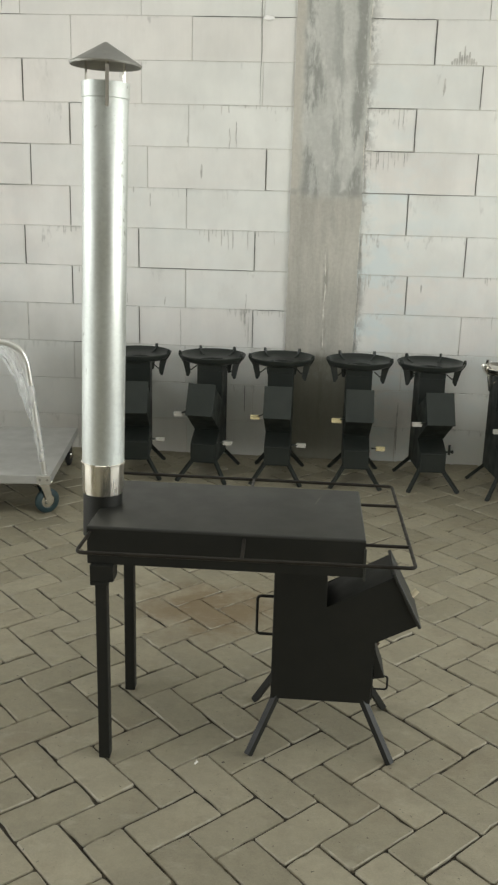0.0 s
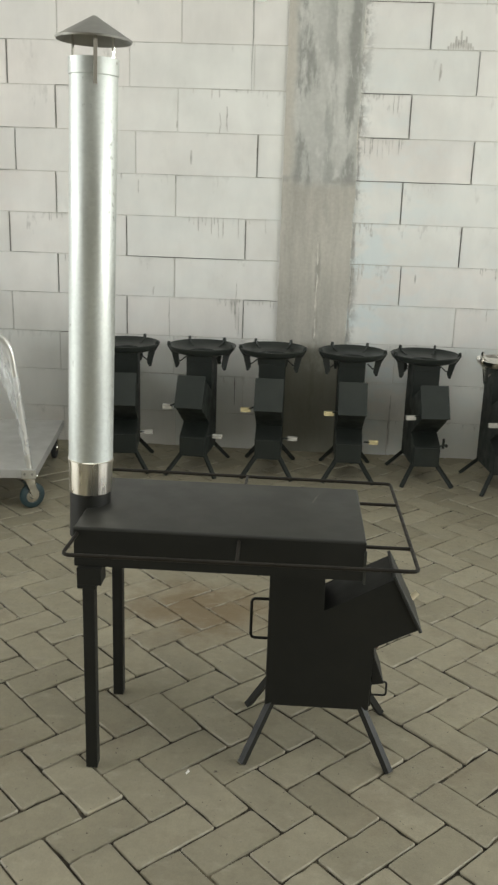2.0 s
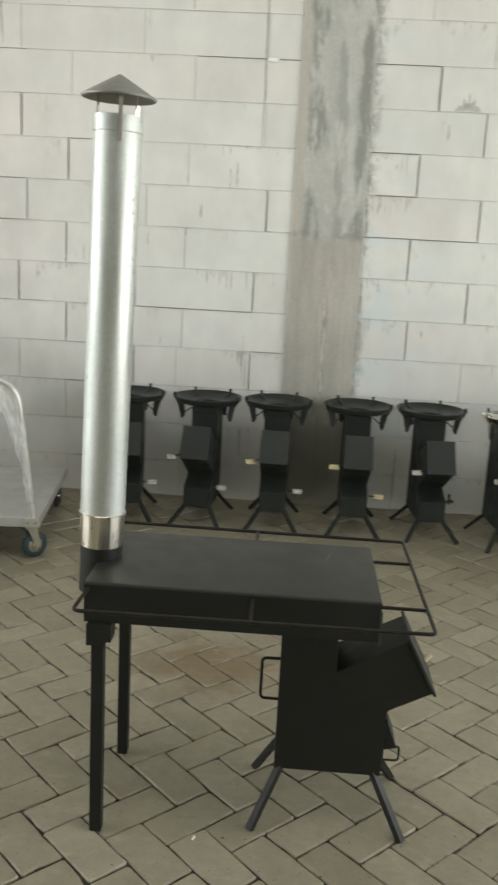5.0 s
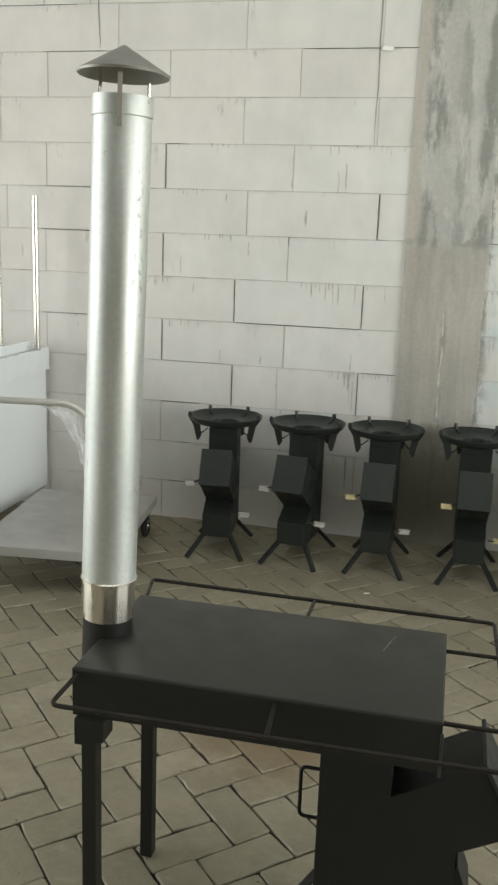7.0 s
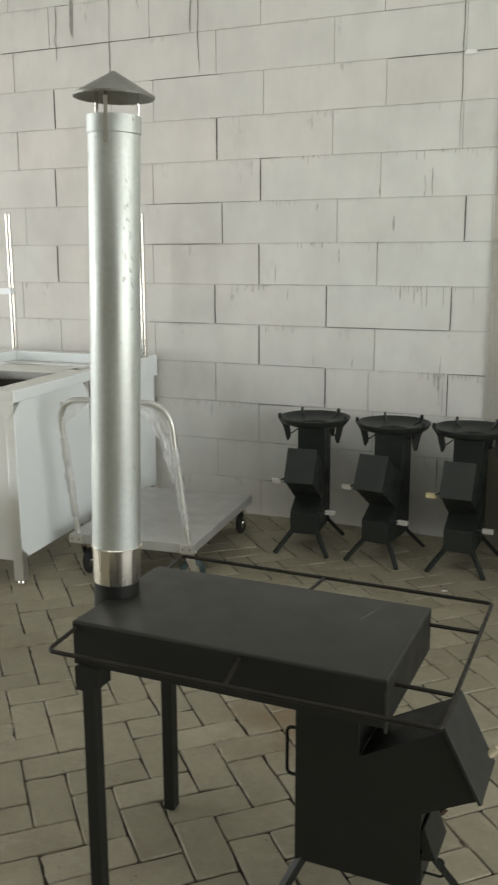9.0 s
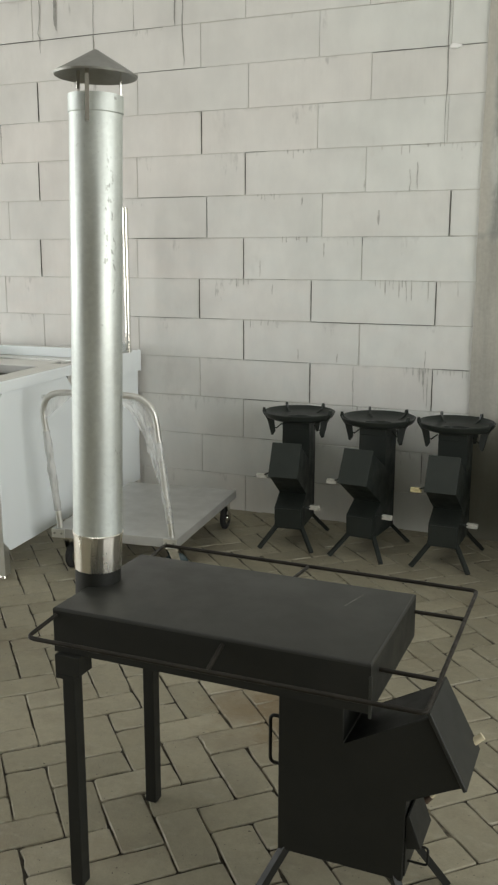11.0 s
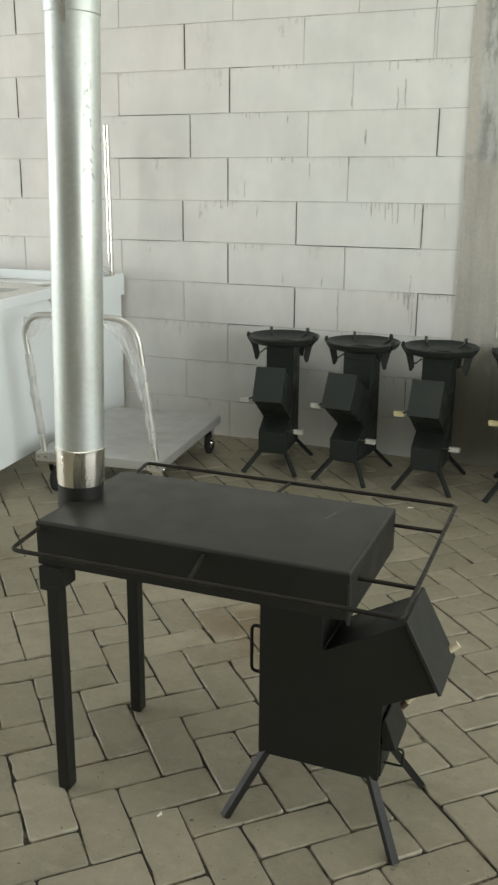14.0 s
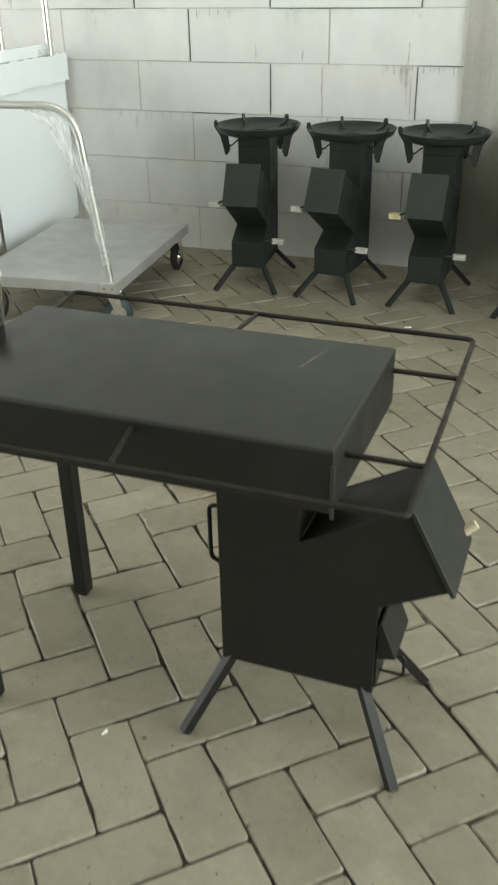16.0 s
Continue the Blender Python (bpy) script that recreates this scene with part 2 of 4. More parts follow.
def black_steel_material(name, base, dust, r0=0.42, r1=0.66):
    n = Nodes(name, 0.45)
    d = n.ramp(n.noise(4.5, 6, 0.6), 0.42, 0.70)
    col = n.mix(n.math("MULTIPLY", d, dust), base, (0.13, 0.125, 0.11))
    col = n.mix(n.math("MULTIPLY", n.ramp(n.noise(120, 3), 0.70, 0.76), 0.5 * dust), col, (0.25, 0.24, 0.21))
    n.colour(col).rough(n.ramp(n.noise(13, 5), 0.3, 0.7, r0, r1))
    n.b.inputs["Specular IOR Level"].default_value = 0.32
    n.bump(n.noise(220, 4), 0.18, 0.0006)
    return n.m


def metal_material(name, c, rough, streak, spangle=0.0, grain=0.0, turn=0.0, vary=1.0):
    n = Nodes(name, rough, 1.0)
    if grain:
        tan = n.t.nodes.new("ShaderNodeTangent")
        tan.direction_type, tan.axis = "RADIAL", "Z"
        n.put(n.b.inputs["Tangent"], tan.outputs[0])
        n.b.inputs["Anisotropic"].default_value, n.b.inputs["Anisotropic Rotation"].default_value = grain, turn
    v = n.noise(10, 5, 0.6, None, streak)
    col = n.scale((c[0], c[1], c[2]), n.ramp(v, 0.3, 0.7, 1 - 0.14 * vary, 1 + 0.08 * vary))
    if spangle:
        vor = n.t.nodes.new("ShaderNodeTexVoronoi")
        vor.inputs["Scale"].default_value = 130
        n.put(vor.inputs["Vector"], n.geo.outputs["Position"])
        col = n.scale(col, n.ramp(vor.outputs["Color"], 0.0, 1.0, 1 - spangle, 1 + spangle * 0.4))
    if spangle:
        specks = n.math("MULTIPLY", n.ramp(n.noise(75, 4, 0.6, None, (1, 1, 0.6)), 0.64, 0.69), n.ramp(n.noise(7, 3, 0.5), 0.56, 0.62))
        col = n.mix(n.math("MULTIPLY", specks, 0.75), col, (0.22, 0.22, 0.20))
    height = n.noise(5, 3, 0.5)
    if spangle:
        # a trail of scuffs and small dents down one side of the pipe
        x, y, z = n.axes()
        ox = n.math("SUBTRACT", x, n.math("ADD", -0.2103, n.math("MULTIPLY", z, 0.0209)))
        oy = n.math("SUBTRACT", y, -2.5955)
        facing = n.math("ADD", n.math("MULTIPLY", ox, 0.885 / 0.0525), n.math("MULTIPLY", oy, -0.466 / 0.0525))
        trail = n.math("MULTIPLY", n.ramp(n.math("ADD", facing, n.math("MULTIPLY", n.math("SUBTRACT", n.noise(22, 2), 0.5), 0.06)), 0.962, 0.992), n.math("MULTIPLY", n.ramp(z, 1.18, 1.30), n.ramp(z, 1.56, 1.48)))
        chips = n.math("MULTIPLY", trail, n.ramp(n.noise(105, 3, 0.6, None, (1, 1, 0.6)), 0.565, 0.615))
        col = n.mix(n.math("MULTIPLY", chips, 0.6), col, (0.26, 0.265, 0.245))
        height = n.math("SUBTRACT", height, n.math("MULTIPLY", chips, 0.5))
    n.colour(col).rough(n.ramp(n.noise(7, 5, 0.6, None, streak), 0.3, 0.7, rough * (1 - 0.25 * vary), rough * (1 + 0.35 * vary)))
    n.bump(height, 0.12 * vary, 0.004)
    return n.m


def mortar_material():
    n = Nodes("bed_mortar", 0.95)
    open_joint = n.ramp(n.noise(3.1, 4, 0.65), 0.53, 0.64)
    n.colour(n.mix(open_joint, (0.62, 0.61, 0.565), (0.17, 0.165, 0.15))).bump(n.noise(60, 5), 0.4, 0.003)
    return n.m


M_AAC, M_CONC, M_PAVER = aac_material(), concrete_material(), paver_material()
M_MORTAR = mortar_material()


def sand_material():
    n = Nodes("joint_sand", 0.98)
    full = n.ramp(n.noise(9.5, 6, 0.68), 0.47, 0.64)
    col = n.mix(full, (0.038, 0.033, 0.023), (0.180, 0.158, 0.108))
    n.colour(n.scale(col, n.ramp(n.noise(60, 4), 0.3, 0.7, 0.7, 1.25))).bump(n.noise(120, 4), 0.6, 0.004)
    return n.m


M_SAND = sand_material()
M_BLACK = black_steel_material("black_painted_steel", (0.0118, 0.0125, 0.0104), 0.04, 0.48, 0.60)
M_ROD = plain("rust_brown_rod", (0.0200, 0.0175, 0.0135), 0.45, 0, 0.35, 18, 0.2)
M_ROD.node_tree.nodes["Principled BSDF"].inputs["Specular IOR Level"].default_value = 0.2
M_RUST = plain("dark_rust", (0.055, 0.035, 0.022), 0.8, 0, 0.4, 60, 0.2)
M_TYRE = plain("teal_black_tyre", (0.018, 0.040, 0.044), 0.5, 0, 0.2, 20, 0.1)
M_BLOCK = plain("whitened_wood", (0.46, 0.45, 0.405), 0.75, 0, 0.15, 30, 0.2)
M_YELLOW = plain("yellow_pine", (0.60, 0.52, 0.29), 0.7, 0, 0.15, 30, 0.2)
M_OPEN = plain("open_joint_shade", (0.125, 0.122, 0.112), 0.95, 0, 0.3, 30, 0.3)
# the box's black steel, lightened for the sheen that its top catches
M_TOP = black_steel_material("lit_griddle_steel", (0.0225, 0.0232, 0.0196), 0.015, 0.42, 0.50)
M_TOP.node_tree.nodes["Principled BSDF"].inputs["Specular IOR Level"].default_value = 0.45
# paler black steel that paints the highlight of a folded edge
M_SEAM = black_steel_material("edge_highlight_steel", (0.036, 0.038, 0.033), 0.10, 0.38, 0.5)
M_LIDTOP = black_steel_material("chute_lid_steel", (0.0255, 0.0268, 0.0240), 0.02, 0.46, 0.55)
M_GREEN = black_steel_material("dark_green_black_steel", (0.0185, 0.0230, 0.0200), 0.06)
M_GALV = metal_material("galvanised_sheet", (0.79, 0.83, 0.805), 0.51, (1, 1, 0.15), 0.05, 0.42, 0.25)
M_COLLAR = metal_material("bright_collar_sheet", (0.90, 0.86, 0.77), 0.27, (1, 1, 0.1), 0.0, 1.0, 0.25)
M_STEEL = metal_material("polished_steel", (0.80, 0.78, 0.73), 0.16, (1, 1, 0.1))
M_STAINLESS = metal_material("brushed_stainless", (0.76, 0.76, 0.73), 0.42, (0.3, 0.3, 6), vary=0.2)
# bench stainless made dark: the basin's inner shade is in the colour
M_BASIN = metal_material("shaded_basin_steel", (0.17, 0.158, 0.14), 0.40, (1, 1, 1), vary=0.5)
M_CAP = metal_material("dull_zinc_cap", (0.42, 0.42, 0.395), 0.55, (1, 1, 1))


def film_material(name, c, rough, metal):
    """Protective film on sheet steel: smooth, semi-gloss, with a few slack ripples."""
    n = Nodes(name, rough, metal)
    n.colour(n.scale(c, n.ramp(n.noise(1.5, 2), 0.3, 0.7, 0.985, 1.01)))
    n.bump(n.noise(3.0, 2, 0.4), 0.04, 0.004)
    return n.m


M_FILM = film_material("film_covered_steel", (0.915, 0.965, 0.985), 0.16, 0.0)
M_FRONT = film_material("dull_front_sheet", (0.74, 0.735, 0.70), 0.42, 0.30)
M_DECK = plain("worn_deck_sheet", (0.45, 0.45, 0.43), 0.42, 0.4, 0.09, 4, 0.10)
M_WOOD = plain("pale_wood", (0.56, 0.50, 0.345), 0.7, 0, 0.2, 30, 0.2)
M_RUBBER = plain("black_rubber", (0.02, 0.02, 0.02), 0.75, 0, 0.3, 20, 0.2)
M_WHITE = plain("white_scrap", (0.92, 0.92, 0.90), 0.8, 0, 0.1, 20, 0.2)
M_SCRAP = plain("dusty_paper", (0.82, 0.80, 0.74), 0.85, 0, 0.2, 60, 0.2)
M_BEAD = plain("pale_mortar", (0.62, 0.605, 0.545), 0.95, 0, 0.25, 40, 0.5)
M_RUN = plain("grey_cement_run", (0.52, 0.515, 0.48), 0.95, 0, 0.3, 30, 0.3)
M_CRACK = plain("dark_cement_run", (0.33, 0.325, 0.30), 0.95, 0, 0.3, 30, 0.3)
M_DUST = plain("pale_dust", (0.13, 0.127, 0.115), 0.8, 0, 0.3, 30, 0.1)
M_LID = black_steel_material("dark_green_lid_steel", (0.0225, 0.0280, 0.0240), 0.06)
M_RING = black_steel_material("ring_steel", (0.026, 0.031, 0.0275), 0.05, 0.28, 0.42)
M_PLASTER = plain("grey_plaster", (0.40, 0.39, 0.36), 0.9, 0, 0.2, 3, 0.3)
M_MILKY = plain("milky_sheet", (0.82, 0.83, 0.80), 0.5, 0, 0.05, 3, 0.1)
M_ROOF = plain("roof_sheet", (0.30, 0.30, 0.29), 0.7, 0, 0.2, 3, 0.2)


def wrap_material():
    n = Nodes("clear_plastic_wrap", 0.18)
    n.colour((0.86, 0.88, 0.88))
    n.put(n.b.inputs["Alpha"], n.ramp(n.noise(14, 4, 0.6, None, (1, 1, 0.3)), 0.36, 0.66, 0.22, 0.66))
    n.b.inputs["Specular IOR Level"].default_value = 0.8
    n.bump(n.noise(30, 4, 0.6, None, (1, 1, 0.3)), 0.6, 0.004)
    return n.m


M_WRAP = wrap_material()


# ---- building helpers ----
def mesh_of(name, bm, mat, smooth=False):
    bmesh.ops.recalc_face_normals(bm, faces=bm.faces)
    me = bpy.data.meshes.new(name)
    bm.to_mesh(me)
    bm.free()
    me.materials.append(mat)
    if smooth:
        for p in me.polygons:
            p.use_smooth = True
        me.set_sharp_from_angle(angle=radians(38))
    return me


def part(name, bm, mat, parent=None, label="", m=None, smooth=False):
    ob = new(name, mesh_of(name, bm, mat, smooth))
    if m is not None:
        ob.matrix_basis = m
    if parent is not None:
        ob.parent = parent
    if label:
        ob["label"] = label
    return ob


def thing(name, m, label, category, group="", kind=""):
    ob = new(name)
    ob.empty_display_size = 0.05
    ob.matrix_basis = m
    return tagged(ob, label, category, group, kind)


def box(bm, x0, x1, y0, y1, z0, z1, bev=0.0, m=None):
    mm = Matrix.Translation(((x0 + x1) / 2, (y0 + y1) / 2, (z0 + z1) / 2)) @ Matrix.Diagonal((x1 - x0, y1 - y0, z1 - z0, 1))
    vs = bmesh.ops.create_cube(bm, size=1, matrix=mm)["verts"]
    if bev:
        es = list({e for v in vs for e in v.link_edges})
        vs = bmesh.ops.bevel(bm, geom=es, offset=bev, segments=2, affect="EDGES", profile=0.6)["verts"] + [v for v in vs if v.is_valid]
    if m is not None:
        bmesh.ops.transform(bm, matrix=m, verts=list({v for v in vs if v.is_valid}))
    return bm


def bx(*a, **k):
    return box(bmesh.new(), *a, **k)


def prism(bm, poly, w0, w1, plane="xz", bev=0.0):
    """A polygon in a plane, drawn out along the third axis from w0 to w1."""
    def at(a, b, w):
        return {"xz": (a, w, b), "yz": (w, a, b), "xy": (a, b, w)}[plane]
    lo = [bm.verts.new(at(a, b, w0)) for a, b in poly]
    hi = [bm.verts.new(at(a, b, w1)) for a, b in poly]
    fs = [bm.faces.new(lo), bm.faces.new(hi[::-1])]
    n = len(poly)
    fs += [bm.faces.new((lo[i], lo[i - 1], hi[i - 1], hi[i])) for i in range(n)]
    if bev:
        es = list({e for f in fs for e in f.edges})
        bmesh.ops.bevel(bm, geom=es, offset=bev, segments=1, affect="EDGES")
    return bm


def lathe(bm, prof, seg=48, m=None):
    """Rings of (radius, z), turned round the z axis; open at both ends unless the radius is 0."""
    rings = []
    for r, z in prof:
        if r < 1e-6:
            rings.append([bm.verts.new((0, 0, z))])
        else:
            rings.append([bm.verts.new((r * math.cos(2 * math.pi * i / seg), r * math.sin(2 * math.pi * i / seg), z)) for i in range(seg)])
    for a, b in zip(rings, rings[1:]):
        for i in range(seg):
            j = (i + 1) % seg
            if len(a) == 1:
                bm.faces.new((a[0], b[i], b[j]))
            elif len(b) == 1:
                bm.faces.new((a[i], a[j], b[0]))
            else:
                bm.faces.new((a[i], a[j], b[j], b[i]))
    if m is not None:
        bmesh.ops.transform(bm, matrix=m, verts=[v for r in rings for v in r])
    return bm


def rounded(path, r, n=5, closed=False):
    """The path with its corners rounded."""
    pts = [Vector(p) for p in path]
    out = []
    k = len(pts)
    for i, p in enumerate(pts):
        if not closed and i in (0, k - 1):
            out.append(p)
            continue
        a, b = pts[i - 1], pts[(i + 1) % k]
        u, v = (a - p), (b - p)
        d = min(r, u.length * 0.45, v.length * 0.45)
        s, e = p + u.normalized() * d, p + v.normalized() * d
        out += [(s * (1 - t) ** 2 + p * 2 * t * (1 - t) + e * t**2) for t in (j / n for j in range(n + 1))]
    return out


def tube(bm, pts, r, seg=10, closed=False, square=False):
    """A round or square bar along the points."""
    pts = [Vector(p) for p in pts]
    rings, k = [], len(pts)
    up = Vector((0.013, 0.021, 1)).normalized()
    for i, p in enumerate(pts):
        a = pts[i - 1] if (i or closed) else p
        b = pts[(i + 1) % k] if (i < k - 1 or closed) else p
        d = (b - a).normalized()
        s = d.cross(up if abs(d.z) < 0.95 else Vector((0.02, 1, 0.01))).normalized()
        t = s.cross(d)
        if square:
            ring = [p + s * r * sx + t * r * sy for sx, sy in ((-1, -1), (1, -1), (1, 1), (-1, 1))]
        else:
            ring = [p + (s * math.cos(q) + t * math.sin(q)) * r for q in (2 * math.pi * j / seg for j in range(seg))]
        rings.append([bm.verts.new(v) for v in ring])
    m = len(rings[0])
    for i in range(k if closed else k - 1):
        a, b = rings[i], rings[(i + 1) % k]
        # keep the seam straight where the side vector flips
        o = min(range(m), key=lambda q: (a[0].co - b[q].co).length)
        for j in range(m):
            bm.faces.new((a[j], a[(j + 1) % m], b[(j + 1 + o) % m], b[(j + o) % m]))
    if not closed:
        bm.faces.new(rings[0][::-1]), bm.faces.new(rings[-1])
    return bm


def tb(pts, r, **k):
    return tube(bmesh.new(), pts, r, **k)


# ---- setting: floor, walls, roof ----
def wall(name, x0, x1, y0, y1, z0, z1, mat, label):
    return tagged(part(name, bx(x0, x1, y0, y1, z0, z1), mat), label, "wall", kind="structure")


floor = tagged(part("floor", bx(-5.4, 5.0, -9.0, 0.004, -0.20, -0.0075), M_SAND), "herringbone floor of sandy beige concrete pavers", "floor", kind="structure")
wall_north = tagged(part("wall_north", bx(-5.4, 5.0, 0.0045, 0.15, -0.15, 5.0), M_MORTAR), "unplastered wall of pale aerated concrete blocks with cement runs", "wall", kind="structure")
wall("wall_south", -5.4, 5.0, -9.15, -9.0, -0.2, 5.0, M_PLASTER, "plain grey rendered wall")
wall("wall_east_side", 5.0, 5.15, -1.1, 0.0, -0.2, 5.0, M_PLASTER, "plain grey rendered wall beside an open bay")
wall("wall_east_end", 5.0, 5.15, -9.0, -6.1, -0.2, 5.0, M_PLASTER, "plain grey rendered wall beside an open bay")
wall("wall_east_high", 5.0, 5.15, -6.1, -1.1, 2.85, 5.0, M_PLASTER, "plain grey rendered wall over an open bay")
wall("wall_west_side", -5.55, -5.4, -1.6, 0.0, -0.2, 5.0, M_PLASTER, "plain grey rendered wall beside an open bay")
wall("wall_west_end", -5.55, -5.4, -9.0, -6.2, -0.2, 5.0, M_PLASTER, "plain grey rendered wall beside an open bay")
wall("wall_west_high", -5.55, -5.4, -6.2, -1.6, 2.75, 5.0, M_PLASTER, "plain grey rendered wall over an open bay")
# added out of view to block low east light from the wall's base
wall("wall_stub", 2.25, 2.40, -1.6, -0.03, -0.01, 0.80, M_PLASTER, "unseen low wall added to shade the lower block wall")
bm = bmesh.new()
for a in ((-5.6, -1.6, -9.2, 0.2), (2.4, 5.2, -9.2, 0.2), (-1.6, 2.4, -9.2, -4.1), (-1.6, 2.4, -2.7, 0.2)):
    box(bm, *a, 5.0, 5.06)
tagged(part("ceiling", bm, M_ROOF), "grey sheet roof with an opening for the added roof lamp", "ceiling", kind="structure")
# unseen sheet, added to go with the overhead fill lamp
tagged(part("skylight", bx(-1.7, 2.5, -4.2, -2.6, 5.062, 5.07), M_MILKY), "unseen milky sheet added over the roof lamp", "skylight", kind="structure")

# the concrete column cast into the wall
COL0, COL1 = 0.178, 0.536


def column():
    bm = bmesh.new()
    nz, nx = 110, 8
    grid = []
    for i in range(nz + 1):
        z = 4.99 * i / nz
        row = []
        for j in range(nx + 1):
            x = COL0 + (COL1 - COL0) * j / nx
            edge = j in (0, nx)
            y = -0.010 - 0.004 * noise.noise((x * 6, 0, z * 5)) - (0.006 if z < 1.385 else 0.0)
            if edge:
                x += 0.010 * noise.noise((3.0 * j, 0, z * 4)) + 0.004 * noise.noise((j, 2, z * 22))
            row.append(bm.verts.new((x, y, z)))
        grid.append(row)
    for i in range(nz):
        for j in range(nx):
            bm.faces.new((grid[i][j], grid[i][j + 1], grid[i + 1][j + 1], grid[i + 1][j]))
    ring = [e for e in bm.edges if e.is_boundary]
    ext = bmesh.ops.extrude_edge_only(bm, edges=ring)["geom"]
    for v in ext:
        if isinstance(v, bmesh.types.BMVert):
            v.co.y = 0.012
    return bm


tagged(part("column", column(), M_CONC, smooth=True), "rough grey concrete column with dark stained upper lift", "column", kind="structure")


# ---- the griddle stove ----
STOVE = thing("griddle_stove", pose(0, 0, 0), "black steel rocket stove with flat griddle box and flue", "stove")
BX0, BX1, BY0, BY1, BZ0, BZ1 = -0.197, 0.460, -2.780, -2.425, 0.532, 0.627
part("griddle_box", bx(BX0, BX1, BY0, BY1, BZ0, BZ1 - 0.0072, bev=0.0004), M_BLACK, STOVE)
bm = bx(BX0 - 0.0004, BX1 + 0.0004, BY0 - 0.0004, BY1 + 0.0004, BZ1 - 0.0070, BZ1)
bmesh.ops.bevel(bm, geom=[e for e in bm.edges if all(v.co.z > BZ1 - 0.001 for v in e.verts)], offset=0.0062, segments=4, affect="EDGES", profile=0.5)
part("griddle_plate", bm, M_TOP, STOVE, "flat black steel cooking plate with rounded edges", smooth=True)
# raised strip whose paler colour stands for the corner's highlight
part("edge_seam", bx(BX1 - 0.003, BX1 + 0.0028, BY0 - 0.0016, BY0 + 0.0022, 0.524, 0.604, bev=0.0009), M_SEAM, STOVE, "grey folded corner edge with its highlight painted in")
rail = rounded([(-0.188, -2.781, 0.612), (-0.204, -2.858, 0.592), (0.570, -2.845, 0.590), (0.562, -2.262, 0.590), (-0.228, -2.250, 0.590), (-0.190, -2.424, 0.600)], 0.016)
part("hand_rail", tb(rail, 0.0044), M_ROD, STOVE, "thin rust-brown rod rail round the griddle", smooth=True)
for p, q in (((0.177, BY0, 0.612), (0.177, -2.845, 0.59)), ((0.165, BY1, 0.60), (0.165, -2.262, 0.59)), ((BX1, -2.72, 0.59), (0.569, -2.72, 0.59)),
             ((BX1, -2.432, 0.59), (0.565, -2.432, 0.59))):
    part("strut", tb([p, q], 0.0042), M_ROD, STOVE, smooth=True)
for y in (-2.768, -2.445):
    lg = part("leg", bx(-0.1795, -0.1515, y - 0.0155, y + 0.0155, 0.0, 0.53, bev=0.003), M_BLACK, STOVE)
    part("leg_socket", box(bx(-0.189, -0.133, y - 0.024, y + 0.024, 0.4905, 0.5315, bev=0.0012), -0.189, -0.146, y - 0.0238, y + 0.0215, 0.480, 0.490, bev=0.0012), M_BLACK, STOVE)
FIRE = pose(0.247, -2.5925, 0)


def placed(bm, m):
    bmesh.ops.transform(bm, matrix=m, verts=bm.verts)
    return bm


prof = [(0, 0.13), (0.258, 0.13), (0.258, 0.306), (0.364, 0.358), (0.296, 0.487), (0.132, 0.393), (0.132, 0.532), (0, 0.532)]
part("fire_body", placed(prism(bmesh.new(), prof, -0.075, 0.075, "xz", 0.002), FIRE), M_BLACK, STOVE)
# the lid that closes the feed chute


def lid_bm(w=0.080):
    a, b = Vector((0.365, 0.352)), Vector((0.291, 0.495))
    d = (b - a).normalized()
    n2 = Vector((d.y, -d.x))
    return prism(bmesh.new(), [tuple(a), tuple(a + n2 * 0.008), tuple(b + n2 * 0.008), tuple(b)], -w, w, "xz", 0.0012)


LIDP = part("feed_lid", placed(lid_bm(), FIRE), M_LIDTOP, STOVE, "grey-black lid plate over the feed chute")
part("knob", placed(tb([(0.358, 0.068, 0.372), (0.376, 0.074, 0.388)], 0.0080), FIRE), M_WOOD, LIDP, "pale turned wooden knob", smooth=True)
part("ferrule", placed(tb([(0.350, 0.0655, 0.365), (0.3585, 0.0681, 0.3725)], 0.0085), FIRE), M_RUBBER, LIDP, "dark ferrule", smooth=True)
ASH = part("ash_door", placed(bx(0.258, 0.262, -0.070, 0.070, 0.140, 0.216, bev=0.001), FIRE), M_BLACK, STOVE)
part("hood", placed(prism(bmesh.new(), [(0.2585, 0.262), (0.262, 0.272), (0.266, 0.272), (0.291, 0.206), (0.2625, 0.200)], -0.070, 0.030, "xz", 0.0008), FIRE), M_BLACK, ASH)
part("door_handle", placed(tb(rounded([(0.262, -0.048, 0.198), (0.301, -0.048, 0.198), (0.301, -0.048, 0.160), (0.262, -0.048, 0.160)], 0.008), 0.0026), FIRE), M_BLACK, ASH, smooth=True)
part("knob", placed(tb([(0.280, 0.066, 0.236), (0.293, 0.072, 0.252)], 0.0075), FIRE), M_WOOD, ASH, "small pale wooden knob", smooth=True)
part("ferrule", placed(tb([(0.270, 0.062, 0.224), (0.2805, 0.0662, 0.2366)], 0.0082), FIRE), M_RUST, ASH, "dark rusty ferrule", smooth=True)
part("side_handle", placed(tb(rounded([(0.005, -0.005, 0.385), (-0.044, -0.005, 0.385), (-0.044, -0.005, 0.277), (0.005, -0.005, 0.277)], 0.012), 0.0038), FIRE), M_BLACK, STOVE, smooth=True)
for sx, fx in ((0.02, -0.05), (0.235, 0.313)):
    for sy in (-1, 1):
        part("splayed_leg", placed(tb([(sx, sy * 0.060, 0.145), (fx, 0.124 if sy > 0 else -0.137, 0.0)], 0.0080, square=True), FIRE), M_BLACK, STOVE)

